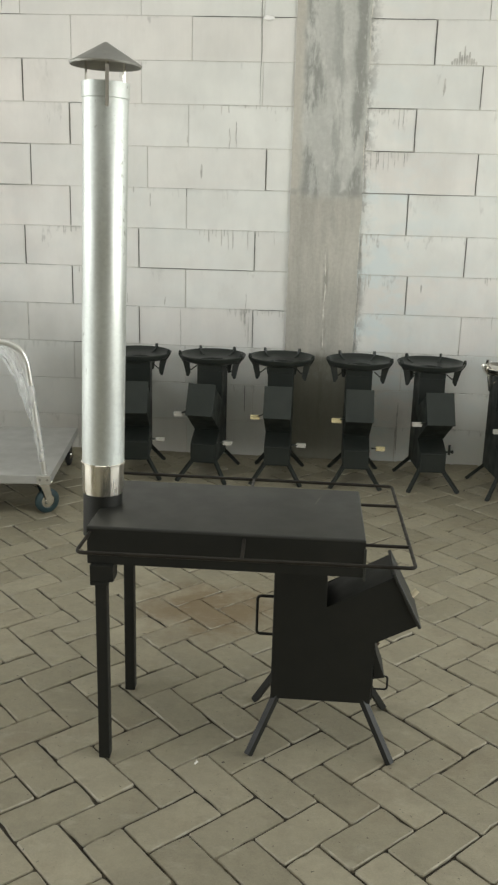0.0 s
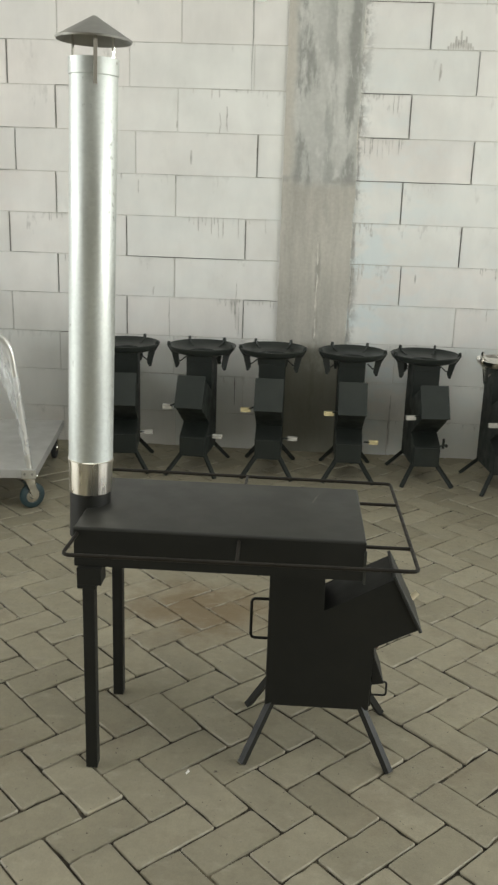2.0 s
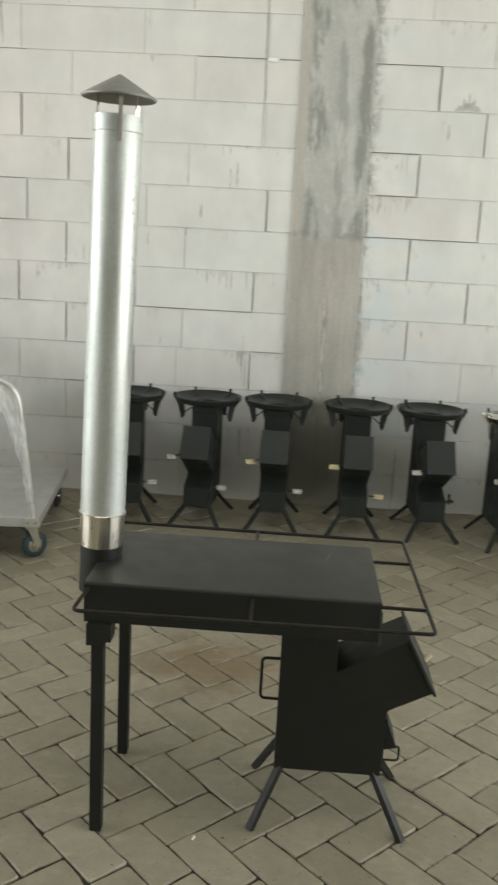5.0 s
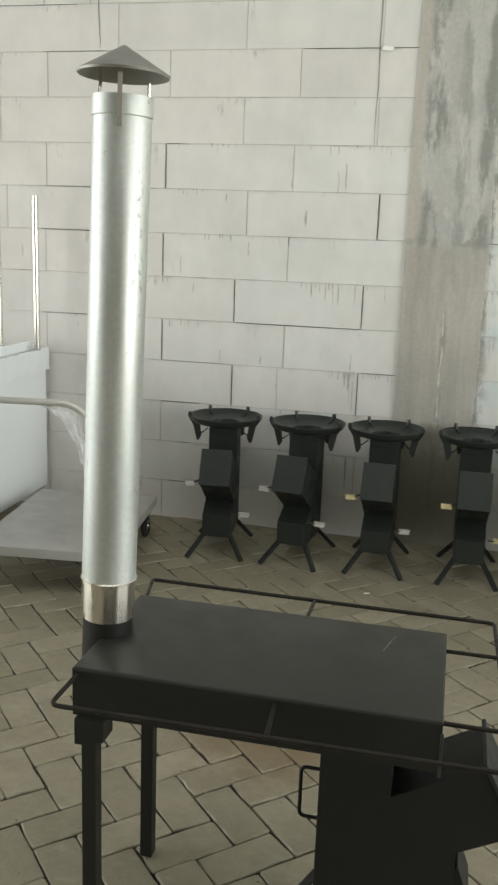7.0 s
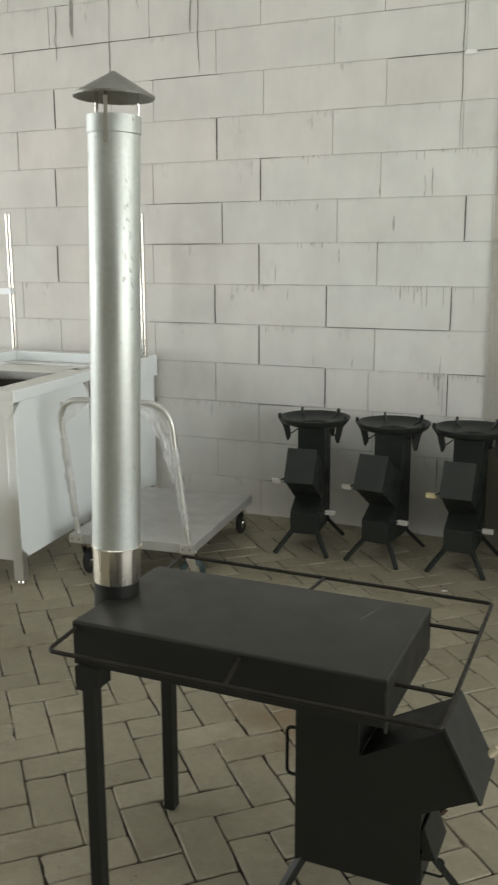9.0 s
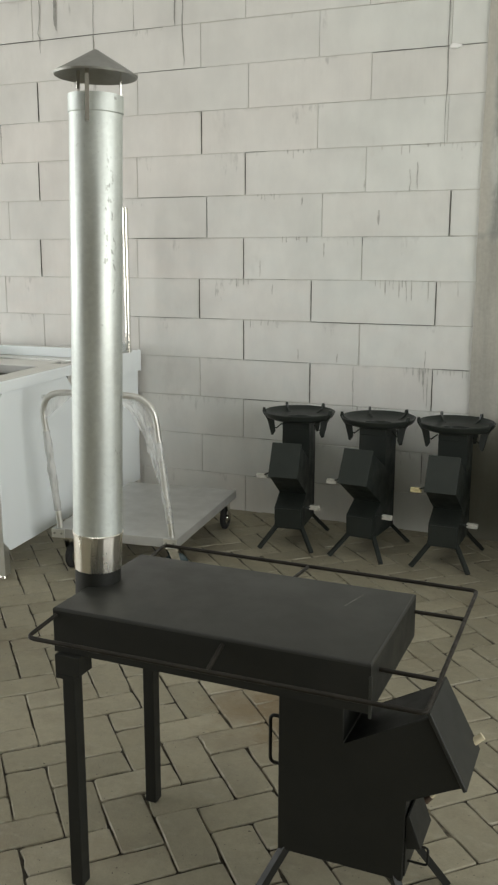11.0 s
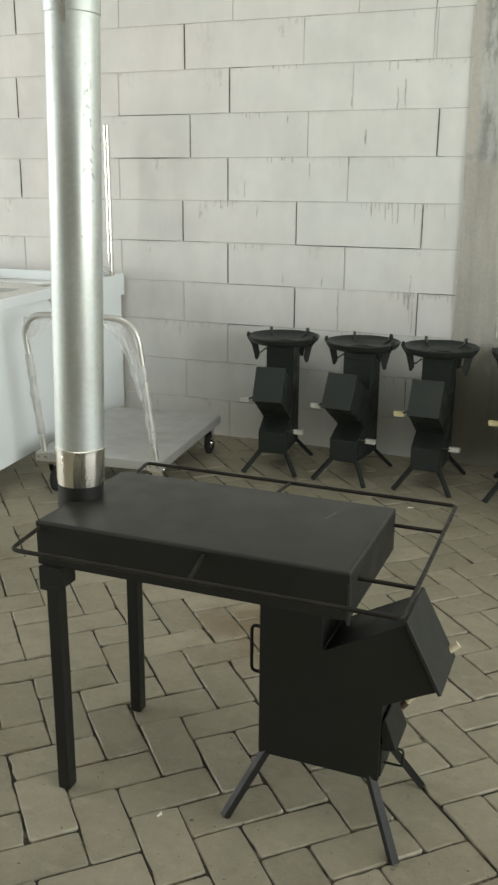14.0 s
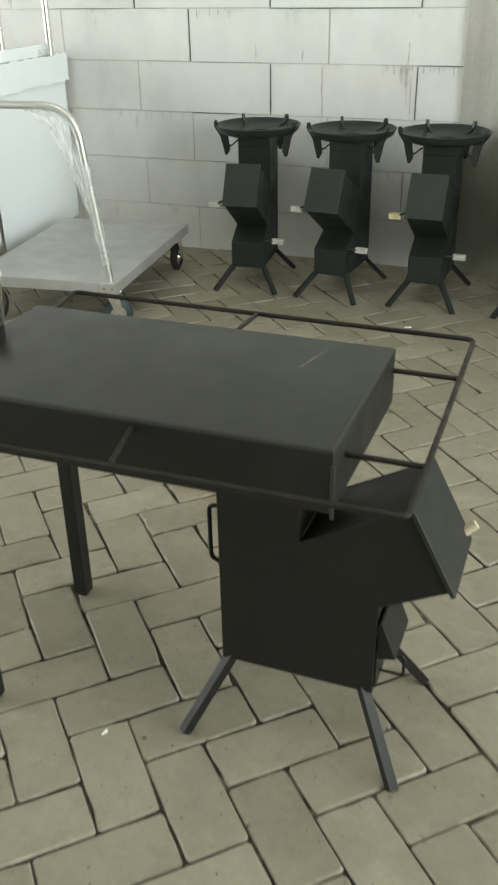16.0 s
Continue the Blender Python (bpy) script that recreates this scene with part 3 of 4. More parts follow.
# flue
PC = Vector((-0.199, -2.612, 0))
lean = pose(PC.x, PC.y, 0.543, -1.1, 1.2, 0)
part("flue_stub", lathe(bmesh.new(), [(0.0, 0.0), (0.049, 0.0), (0.049, 0.120), (0.045, 0.120), (0.045, 0.0)], 48, lean), M_BLACK, STOVE, smooth=True)
FLUE = part("flue_pipe", lathe(bmesh.new(), [(0.0515, 0.188), (0.0525, 0.190), (0.0525, 1.046), (0.0545, 1.048), (0.0545, 1.081), (0.0535, 1.081), (0.0510, 1.046), (0.0505, 0.18)], 64, lean), M_GALV, STOVE, "tall galvanised round flue pipe", smooth=True)
part("flue_collar", lathe(bmesh.new(), [(0.0492, 0.113), (0.0506, 0.115), (0.0524, 0.184), (0.0548, 0.193), (0.052, 0.195), (0.0492, 0.113)], 64, lean), M_COLLAR, FLUE, "polished steel flue collar", smooth=True)
CAP = part("rain_cap", lathe(bmesh.new(), [(0.0, 1.167), (0.004, 1.166), (0.082, 1.120), (0.080, 1.116), (0.0, 1.161)], 40, lean), M_CAP, FLUE, "dull conical rain cap", smooth=True)
for a, reach in ((286, 0.0563), (46, 0.0488), (166, 0.0488)):
    c, s = math.cos(radians(a)), math.sin(radians(a))
    part("cap_stay", placed(prism(bmesh.new(), [(-0.0040, 1.026), (0.0040, 1.026), (0.0040, 1.134), (-0.0040, 1.134)], -0.0018, 0.0, "xz"), lean @ pose(reach * c, reach * s, 0, 0, 0, a + 90)), M_STEEL, CAP, "flat bright steel stay")


# ---- the row of wok burners against the wall ----
def wok_burner(ring_mat, label, lid_wood, low_wood, wide=1.0):
    root = thing("wok_burner", pose(0, 0, 0), label, "stove", "row of stoves along the wall")
    part("fire_body", prism(bmesh.new(), [(0, 0.088), (0.262, 0.088), (0.266, 0.188), (0.172, 0.238), *prof[3:]], -0.064, 0.064, "xz", 0.002), M_GREEN, root)
    lid = part("feed_lid", lid_bm(0.067), M_LID, root, "flat dark green lid plate")
    part("lid_handle", placed(bx(-0.010, 0.010, -0.023, 0.023, -0.010, 0.010, bev=0.002), pose(0.330, -0.108, 0.350, 0, 0, 4)), lid_wood, lid, "pale wooden block handle")
    part("lid_rod", tb([(0.345, -0.070, 0.368), (0.332, -0.098, 0.353)], 0.004), M_GREEN, lid)
    ash = part("ash_drawer", bx(0.262, 0.271, -0.060, 0.060, 0.094, 0.184, bev=0.002), M_GREEN, root)
    if low_wood:
        part("drawer_handle", placed(bx(-0.010, 0.010, -0.023, 0.023, -0.010, 0.010, bev=0.002), pose(0.235, 0.118, 0.192, 0, 0, -3)), low_wood, ash, "pale wooden block handle")
        part("drawer_rod", tb([(0.254, 0.072, 0.197), (0.240, 0.100, 0.193)], 0.004), M_GREEN, ash)
    else:
        # a bare screw latch: pin, wing and nut
        part("latch_pin", tb([(0.246, 0.060, 0.190), (0.240, 0.104, 0.190)], 0.0045), M_GREEN, ash, smooth=True)
        part("latch_wing", tb([(0.2425, 0.082, 0.176), (0.2425, 0.082, 0.226)], 0.0050, square=True), M_GREEN, ash, "small black latch wing")
        part("latch_nut", lathe(bmesh.new(), [(0.0, -0.004), (0.009, -0.004), (0.009, 0.004), (0.0, 0.004)], 6, pose(0.2405, 0.098, 0.190, 90, 0, 0)), M_GREEN, ash)
    for sx, fx in ((0.02, -0.05), (0.235, 0.313)):
        for sy in (-1, 1):
            part("leg", tb([(sx, sy * 0.054, 0.100), (fx, sy * 0.124, 0.0)], 0.0080, square=True), M_GREEN, root)
    # the open square mouth of the chimney
    bm = bmesh.new()
    for a in ((0.0, 0.132, -0.064, -0.061), (0.0, 0.132, 0.061, 0.064), (0.0, 0.003, -0.0605, 0.0605), (0.129, 0.132, -0.0605, 0.0605)):
        box(bm, *a, 0.5325, 0.5655)
    part("chimney_mouth", bm, M_GREEN, root)
    ring = part("wok_ring", lathe(bmesh.new(), [(0.064, 0.566), (0.124, 0.570), (0.152, 0.580), (0.160, 0.588), (0.168, 0.606), (0.164, 0.608), (0.155, 0.595), (0.146, 0.589), (0.120, 0.581), (0.066, 0.576), (0.064, 0.566)], 56, pose(0.065, 0, 0) @ Matrix.Diagonal((wide, wide, 1, 1))), ring_mat, root, "shallow dished wok ring", smooth=True)
    for a in (72, 150, 215, 288):
        m = pose(0.065, 0, 0, 0, 0, a) @ Matrix.Diagonal((wide, 1, 1, 1))
        part("pot_support", placed(prism(bmesh.new(), [(0.112, 0.512), (0.124, 0.492), (0.132, 0.494), (0.150, 0.566), (0.168, 0.594), (0.174, 0.606), (0.171, 0.624), (0.160, 0.624), (0.154, 0.600), (0.120, 0.584)], -0.0045, 0.0045, "xz"), m), ring_mat, ring)
        part("hook", placed(tb([(0.080, 0.0, 0.548), (0.108, 0.0, 0.526), (0.126, 0.0, 0.534)], 0.0035), m), ring_mat, ring)
    return root


DARK = "dark green-black steel rocket stove with wok ring"
first = wok_burner(M_RING, DARK, M_BLOCK, M_BLOCK)
first.matrix_basis = pose(-0.566, -0.225, 0, 0, 0, -84)
copy_thing(first, pose(-0.172, -0.225, 0, 0, 0, -96))
latched = wok_burner(M_RING, "dark green-black steel rocket stove with bare latch pin", M_BLOCK, None)
latched.matrix_basis = pose(0.908, -0.215, 0, 0, 0, -84)
second = wok_burner(M_RING, "dark green-black steel rocket stove with yellow wooden lid handle", M_YELLOW, M_BLOCK)
second.matrix_basis = pose(0.172, -0.215, 0, 0, 0, -91)
fourth = wok_burner(M_RING, "dark green-black steel rocket stove with two yellow wooden handles", M_YELLOW, M_YELLOW)
fourth.matrix_basis = pose(0.560, -0.215, 0, 0, 0, -90)
bright = wok_burner(M_STEEL, "dark steel rocket stove with bright steel wok ring", M_BLOCK, None, 0.78)
bright.matrix_basis = pose(1.275, -0.290, 0, 0, 0, -84)


# ---- platform trolley ----
TR = thing("platform_trolley", pose(-0.790, -1.105, 0, 0, 0, 6.5), "steel platform trolley with plastic-wrapped tube handle", "trolley")
DW, DL = 0.565, 0.82
part("deck", bx(-DW, 0, 0, DL, 0.150, 0.190, bev=0.004), M_DECK, TR, "worn grey sheet-metal deck")
hp = rounded([(-DW + 0.03, 0.02, 0.19), (-DW - 0.015, -0.02, 0.775), (-0.085, -0.02, 0.775), (-0.03, 0.02, 0.19)], 0.11, 9)
HNDL = part("push_handle", tb(hp, 0.013, seg=14), M_STAINLESS, TR, "bent steel tube handle", smooth=True)
for x in (-DW + 0.06, -0.045):
    for y in (0.045, DL - 0.06):
        near = y < 0.3 and x > -0.3
        turn = Matrix.Translation((x, y, 0)) @ pose(0, 0, 0, 0, 0, -52 if near else 0) @ Matrix.Translation((-x, -y, 0))
        cs = part("caster", placed(bx(x - 0.033, x + 0.033, y - 0.033, y + 0.033, 0.140, 0.150, bev=0.002), turn), M_STEEL, TR, "zinc swivel caster")
        for sx in (-1, 1):
            part("fork", placed(prism(bmesh.new(), [(y - 0.022, 0.141), (y + 0.022, 0.141), (y + 0.036, 0.062), (y + 0.022, 0.046), (y + 0.008, 0.062)], x + sx * 0.021 - 0.0015, x + sx * 0.021 + 0.0015, "yz"), turn), M_STEEL, cs)
        hub = turn @ pose(x, y + 0.020, 0.056, 0, 90, 0)
        part("wheel", lathe(bmesh.new(), [(0.032, -0.013), (0.048, -0.013), (0.056, -0.007), (0.056, 0.007), (0.048, 0.013), (0.032, 0.013), (0.032, -0.013)], 32, hub), M_TYRE if near else M_RUBBER, cs, "dark rubber wheel", smooth=True)
        part("hub", lathe(bmesh.new(), [(0.0, -0.017), (0.012, -0.017), (0.016, -0.011), (0.033, -0.009), (0.033, 0.009), (0.016, 0.011), (0.012, 0.017), (0.0, 0.017)], 28, hub), M_STEEL, cs, "bright wheel hub", smooth=True)


# ---- stainless sink benches ----
def bench(name, m, w, d, z, label, category, c=0.050):
    """Its right side runs along local y from 0 to d; it reaches to -w along x."""
    root = thing(name, m, label, category, "stainless benches along the wall")
    side = [(-0.004 + c, 0.12), (d - 0.02 - c, 0.12), (d - 0.02, 0.12 + c), (d - 0.02, z - 0.05 - c), (d - 0.02 - c, z - 0.045), (-0.004 + c, z - 0.045), (-0.004, z - 0.05 - c), (-0.004, 0.12 + c)]
    part("side_panel", prism(bmesh.new(), side, 0.0005, 0.006, "yz", 0.001), M_FILM, root, "film-covered pale blue side panel")
    part("front_panel", bx(-w + 0.03, -0.045, 0.024, 0.030, 0.10, z - 0.04, bev=0.002), M_FRONT, root)
    part("back_panel", bx(-w, -0.04, d - 0.018, d - 0.012, 0.12, z - 0.04, bev=0.002), M_STAINLESS, root)
    for y in (0.022, d - 0.022):
        for x in (-0.022, -w + 0.03):
            lg = part("leg", bx(x - 0.022, x + 0.022, y - 0.020, y + 0.020, 0.02, z - 0.04, bev=0.002), M_STAINLESS, root)
            part("gusset", prism(bmesh.new(), [(x - 0.062, z - 0.04), (x + 0.0225, z - 0.04), (x + 0.0225, z - 0.080), (x - 0.004, z - 0.112), (x - 0.022, z - 0.112), (x - 0.062, z - 0.078)], y - 0.0225, y - 0.0203, "xz"), M_STAINLESS, lg)
            part("foot", lathe(bmesh.new(), [(0.0, 0.0), (0.016, 0.0), (0.016, 0.012), (0.010, 0.022), (0.0, 0.022)], 20, pose(x, y, 0)), M_STEEL, lg, smooth=True)
    return root


SA = bench("sink_bench", pose(-1.458, -1.358, 0, 0, 0, 6.5), 1.25, 0.655, 0.825, "stainless sink bench with film-covered side panel", "sink")
bm = bmesh.new()
for a in ((-1.25, 0.006, -0.012, 0.095), (-0.65, -0.1105, 0.560, 0.760), (-0.11, 0.006, 0.0955, 0.662), (-1.25, -0.6505, 0.0955, 0.760)):
    box(bm, *a, 0.785, 0.825, 0.003)
part("bench_top", bm, M_STAINLESS, SA, "brushed stainless bench top with a cut-out")
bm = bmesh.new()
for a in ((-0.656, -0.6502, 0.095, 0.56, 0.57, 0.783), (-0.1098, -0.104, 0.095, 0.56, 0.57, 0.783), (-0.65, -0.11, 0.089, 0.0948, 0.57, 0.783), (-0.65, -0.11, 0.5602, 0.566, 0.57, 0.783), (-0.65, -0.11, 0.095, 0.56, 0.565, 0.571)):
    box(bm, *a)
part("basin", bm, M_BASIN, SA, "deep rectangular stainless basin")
part("rim_strip", bx(0.0062, 0.016, -0.012, 0.662, 0.780, 0.827, bev=0.002), M_FILM, SA, "film-covered folded edge")

SB = bench("work_bench", pose(-1.548, -0.672, 0, 0, 0, 2.0), 1.1, 0.645, 0.825, "stainless work bench with film-covered side and posts", "bench", 0.010)
part("bench_top", box(bx(-1.1, 0.006, 0.110, 0.65, 0.785, 0.825, bev=0.003), -0.030, 0.006, -0.012, 0.1095, 0.785, 0.825, bev=0.003), M_STAINLESS, SB, "brushed stainless bench top")
part("rim_strip", bx(0.0062, 0.014, -0.010, 0.65, 0.780, 0.827, bev=0.002), M_FILM, SB, "film-covered folded edge")
bm = bmesh.new()
box(bm, -0.565, -0.025, 0.205, 0.220, 0.826, 0.872, 0.002), box(bm, -0.040, -0.025, 0.2205, 0.62, 0.826, 0.872, 0.002), box(bm, -0.580, -0.5655, -0.46, 0.220, 0.826, 0.876, 0.002)
part("upstand", bm, M_FILM, SB, "film-covered raised edge strip")
for x, y in ((-0.046, 0.240), (0.008, 0.525), (-0.588, 0.232)):
    part("post", tb([(x, y, 0.826), (x, y, 1.555)], 0.0155, seg=16), M_STEEL, SB, "bright round steel post", smooth=True)
part("shelf_rail", bx(-1.08, -0.555, 0.172, 0.208, 1.160, 1.192, bev=0.003), M_FILM, SB, "film-covered shelf rail between posts")
rw = random.Random(8)
for c in ((-0.03, 0.50), (-0.40, 0.29)):
    bm = bmesh.new()
    vs = [bm.verts.new((c[0] + rw.uniform(-0.05, 0.05), c[1] + rw.uniform(-0.03, 0.03), 0.832 + rw.uniform(-0.006, 0.03))) for _ in range(9)]
    bmesh.ops.convex_hull(bm, input=vs)
    part("film_scrap", bm, M_WRAP, SB, "crumpled clear film scrap")

bm = bmesh.new()
fold = []
for i in range(26):
    y = -0.008 + 0.655 * i / 25
    fold.append([bm.verts.new((0.0155 + 0.004 * k * abs(noise.noise((i * 0.9, k, 3.3))), y, 0.830 - 0.028 * k - 0.012 * noise.noise((i * 1.3, k, 8.1)))) for k in range(5)])
for a, b in zip(fold, fold[1:]):
    for k in range(4):
        bm.faces.new((a[k], b[k], b[k + 1], a[k + 1]))
part("film_edge", bm, M_FILM, SB, "crinkled loose film along the edge", smooth=True)

ST = thing("low_rack", pose(-1.494, -1.495, 0, 0, 0, 4), "low stainless rack beside the sink bench", "rack")
part("rack_top", bx(-0.8, 0.034, -0.42, 0.012, 0.356, 0.384, bev=0.003), M_FILM, ST, "film-covered pale top sheet")
for x in (-0.008, -0.78):
    for y in (-0.008, -0.40):
        part("leg", tb([(x, y, 0.0), (x, y, 0.357)], 0.011, seg=14), M_STEEL, ST, smooth=True)


# ---- clear wrap on the trolley handle ----
def ribbon(line, half, seed, across=9, gather=0.012):
    """A creased band of film along a line of (x, z), half as wide on each side as given, gathered into pleats."""
    bm = bmesh.new()
    steps, rows = 44, []
    for i in range(steps + 1):
        q = i / steps * (len(line) - 1)
        a = min(int(q), len(line) - 2)
        f = q - a
        f = f * f * (3 - 2 * f)
        cx, cz = (line[a][k] * (1 - f) + line[a + 1][k] * f for k in (0, 1))
        dx, dz = line[a + 1][0] - line[a][0], line[a + 1][1] - line[a][1]
        ln = math.hypot(dx, dz)
        w = half[a] * (1 - f) + half[a + 1] * f
        row = []
        for k in range(across):
            v = 2 * k / (across - 1) - 1
            e = w * v * (1 + 0.35 * noise.noise((seed, i * 0.35, 5.0 * v)))
            lean_y = -0.02 + 0.04 * (0.775 - cz) / 0.585
            pleat = gather * (noise.noise((seed + 3, i * 0.09, v * 3.1)) + 0.6 * noise.noise((seed + 8, i * 0.22, v * 7.0)))
            row.append(bm.verts.new((cx - dz / ln * e, lean_y - 0.004 + pleat, cz + dx / ln * e)))
        rows.append(row)
    for a, b in zip(rows, rows[1:]):
        for k in range(across - 1):
            bm.faces.new((a[k], a[k + 1], b[k + 1], b[k]))
    return bm


def corner_web(x0, x1, seed):
    """A slack triangle of film that fills the bend of the handle."""
    bm = bmesh.new()
    n, rows = 10, []
    for i in range(n + 1):
        v = i / n
        row = []
        for k in range(n + 1):
            u = k / n * (1 - v)
            row.append(bm.verts.new((x0 + (x1 - x0) * u + 0.006 * v, -0.020 + 0.010 * noise.noise((seed, u * 4, v * 4)), 0.762 - 0.105 * v + 0.012 * u * (1 - v) - 0.03 * (1 - u - v) * v)))
        rows.append(row)
    for a, b in zip(rows, rows[1:]):
        for k in range(n):
            bm.faces.new((a[k], a[k + 1], b[k + 1], b[k]))
    return bm


def sleeve(x0, x1, z0, z1, seed):
    """Loose film bunched round an upright."""
    bm = bmesh.new()
    n, k, rings = 40, 14, []
    for i in range(n + 1):
        t = i / n
        cx, cz = x0 + (x1 - x0) * t, z0 + (z1 - z0) * t
        ring = []
        for q in range(k):
            a = 2 * math.pi * q / k
            r = 0.0142 + 0.011 * max(0.0, noise.noise((seed + q * 0.8, t * 7, 1.0))) * min(1, 5 * t, 5 * (1 - t)) + 0.002 * abs(noise.noise((q * 2.3, t * 30, seed)))
            ring.append(bm.verts.new((cx + r * math.cos(a), -0.02 + 0.04 * (0.775 - cz) / 0.585 + r * math.sin(a), cz)))
        rings.append(ring)
    for a, b in zip(rings, rings[1:]):
        for q in range(k):
            bm.faces.new((a[q], a[(q + 1) % k], b[(q + 1) % k], b[q]))
    return bm


part("film_wrap", ribbon([(-0.255, 0.772), (-0.200, 0.760), (-0.147, 0.715), (-0.112, 0.640), (-0.086, 0.555), (-0.063, 0.450), (-0.046, 0.340), (-0.036, 0.262)], [0.012, 0.024, 0.030, 0.028, 0.026, 0.020, 0.015, 0.009], 1.0), M_WRAP, HNDL, "torn clear plastic wrap", smooth=True)
part("film_wrap", ribbon([(-0.215, 0.768), (-0.163, 0.745), (-0.123, 0.680), (-0.094, 0.590), (-0.072, 0.500), (-0.055, 0.400)], [0.010, 0.018, 0.016, 0.018, 0.014, 0.008], 6.0), M_WRAP, HNDL, "torn clear plastic wrap", smooth=True)
part("film_wrap", corner_web(-DW - 0.008, -DW + 0.140, 4.0), M_WRAP, HNDL, "slack plastic film in the handle bend", smooth=True)
part("film_wrap", sleeve(-DW - 0.001, -DW + 0.024, 0.610, 0.265, 2.0), M_WRAP, HNDL, "bunched clear plastic wrap", smooth=True)
part("film_wrap", sleeve(-0.068, -0.036, 0.590, 0.250, 9.0), M_WRAP, HNDL, "bunched clear plastic wrap", smooth=True)
for x in (-DW + 0.03, -0.03):
    pl = part("handle_plate", bx(x - 0.03, x + 0.03, -0.004, 0.0, 0.150, 0.188, bev=0.0015), M_STAINLESS, TR, "bolted bright handle plate")
    for q in (-0.016, 0.016):
        part("bolt", lathe(bmesh.new(), [(0.0, 0.003), (0.005, 0.003), (0.005, 0.0)], 10, pose(x + q, -0.004, 0.17, 90, 0, 0)), M_CAP, pl)


# ---- small marks and scraps ----
def bead(x, z0, z1, r, seed, y=-0.014):
    """A ragged squeeze of pale mortar that runs down the column."""
    pts = []
    n = int((z1 - z0) / 0.012)
    bm = bmesh.new()
    for i in range(n + 1):
        z = z0 + (z1 - z0) * i / n
        rr = r * max(0.12, 0.5 + 1.3 * noise.noise((seed, 1, z * 17)))
        c = x + 0.006 * noise.noise((seed, 5, z * 7))
        pts.append([bm.verts.new((c + rr * math.cos(a), y + 0.7 * rr * math.sin(a), z)) for a in (0, 1.05, 2.1, 3.14, 4.19, 5.24)])
    for a, b in zip(pts, pts[1:]):
        for k in range(6):
            bm.faces.new((a[k], a[(k + 1) % 6], b[(k + 1) % 6], b[k]))
    return part("mortar_bead", bm, M_BEAD, wall_north, "ragged pale mortar bead", smooth=True)


bead(0.3720, 0.55, 1.18, 0.0055, 2.0)
bead(0.5330, 0.62, 1.39, 0.0065, 9.0, -0.004)
bead(0.5340, 1.46, 3.20, 0.0055, 14.0, -0.004)
bead(0.1800, 0.40, 1.40, 0.0045, 21.0, -0.004)

def crack(name, x, z0, z1, w, wob, label, seed, mat=None):
    """A dark open line that runs up the wall, slightly winding."""
    bm = bmesh.new()
    rows = []
    n = max(4, int((z1 - z0) / 0.03))
    for i in range(n + 1):
        z = z0 + (z1 - z0) * i / n
        c = x + wob * noise.noise((seed, 0, z * 6)) + wob * 0.4 * noise.noise((seed, 3, z * 25))
        h = w * (0.6 + 0.6 * abs(noise.noise((seed, 7, z * 9)))) * min(1, 4 * i / n + 0.2, 9 * (n - i) / n + 0.6)
        rows.append([bm.verts.new((c + sx * h, -0.0027 + (0.0 if sx else -0.0006), z)) for sx in (-1, 0, 1)])
    for a, b in zip(rows, rows[1:]):
        for k in (0, 1):
            bm.faces.new((a[k], a[k + 1], b[k + 1], b[k]))
    return part(name, bm, mat or M_RUN, wall_north, label)


crack("joint_line", 0.008, 1.80, 3.40, 0.0036, 0.005, "open grey vertical joint line", 1.0, M_CRACK)
crack("cement_run", -1.800, 1.98, 3.30, 0.0028, 0.008, "thin dark cement run", 2.0, M_CRACK)
crack("cement_run", -1.290, 2.235, 2.62, 0.0045, 0.012, "thin dark cement run", 3.0, M_CRACK)
crack("cement_run", -1.335, 2.42, 2.62, 0.0060, 0.015, "thin dark cement run", 4.0, M_CRACK)
crack("cement_run", -2.130, 2.36, 2.62, 0.0040, 0.03, "thin dark cement run", 5.0, M_CRACK)
crack("cement_run", -2.03, 2.46, 2.66, 0.012, 0.02, "thin dark cement run", 6.0, M_CRACK)
crack("cement_run", -0.140, 1.60, 1.705, 0.0030, 0.02, "thin dark cement run", 7.0)
for i, (x, z0, z1, w) in enumerate(((-0.881, 1.218, 1.298, 0.0034), (-0.663, 1.557, 1.592, 0.0044), (-0.282, 1.459, 1.528, 0.0052), (-0.108, 1.615, 1.735, 0.0030), (-0.812, 1.129, 1.179, 0.0032),
                                    (-0.672, 0.815, 0.866, 0.0030), (-0.470, 0.806, 0.850, 0.0042), (-0.038, 0.641, 0.881, 0.0024), (-0.547, 1.314, 1.380, 0.0034), (-0.386, 0.580, 0.791, 0.0024), (-0.022, 0.602, 0.760, 0.0024),
                                    (-0.358, 1.628, 1.665, 0.0040), (1.375, 0.623, 0.985, 0.0040), (1.418, 0.840, 0.985, 0.0045), (1.485, 0.610, 0.985, 0.0055), (1.330, 1.230, 1.405, 0.0032), (1.395, 1.233, 1.395, 0.0036),
                                    (1.253, 0.736, 0.804, 0.0036), (0.795, 0.040, 0.330, 0.0050), (0.872, 0.914, 0.960, 0.0050), (-1.83, 1.02, 1.09, 0.0050), (-1.70, 1.27, 1.33, 0.0032))):
    crack("cement_run", x, z0, z1, w, 0.010, "thin dark cement run", 100.0 + i)
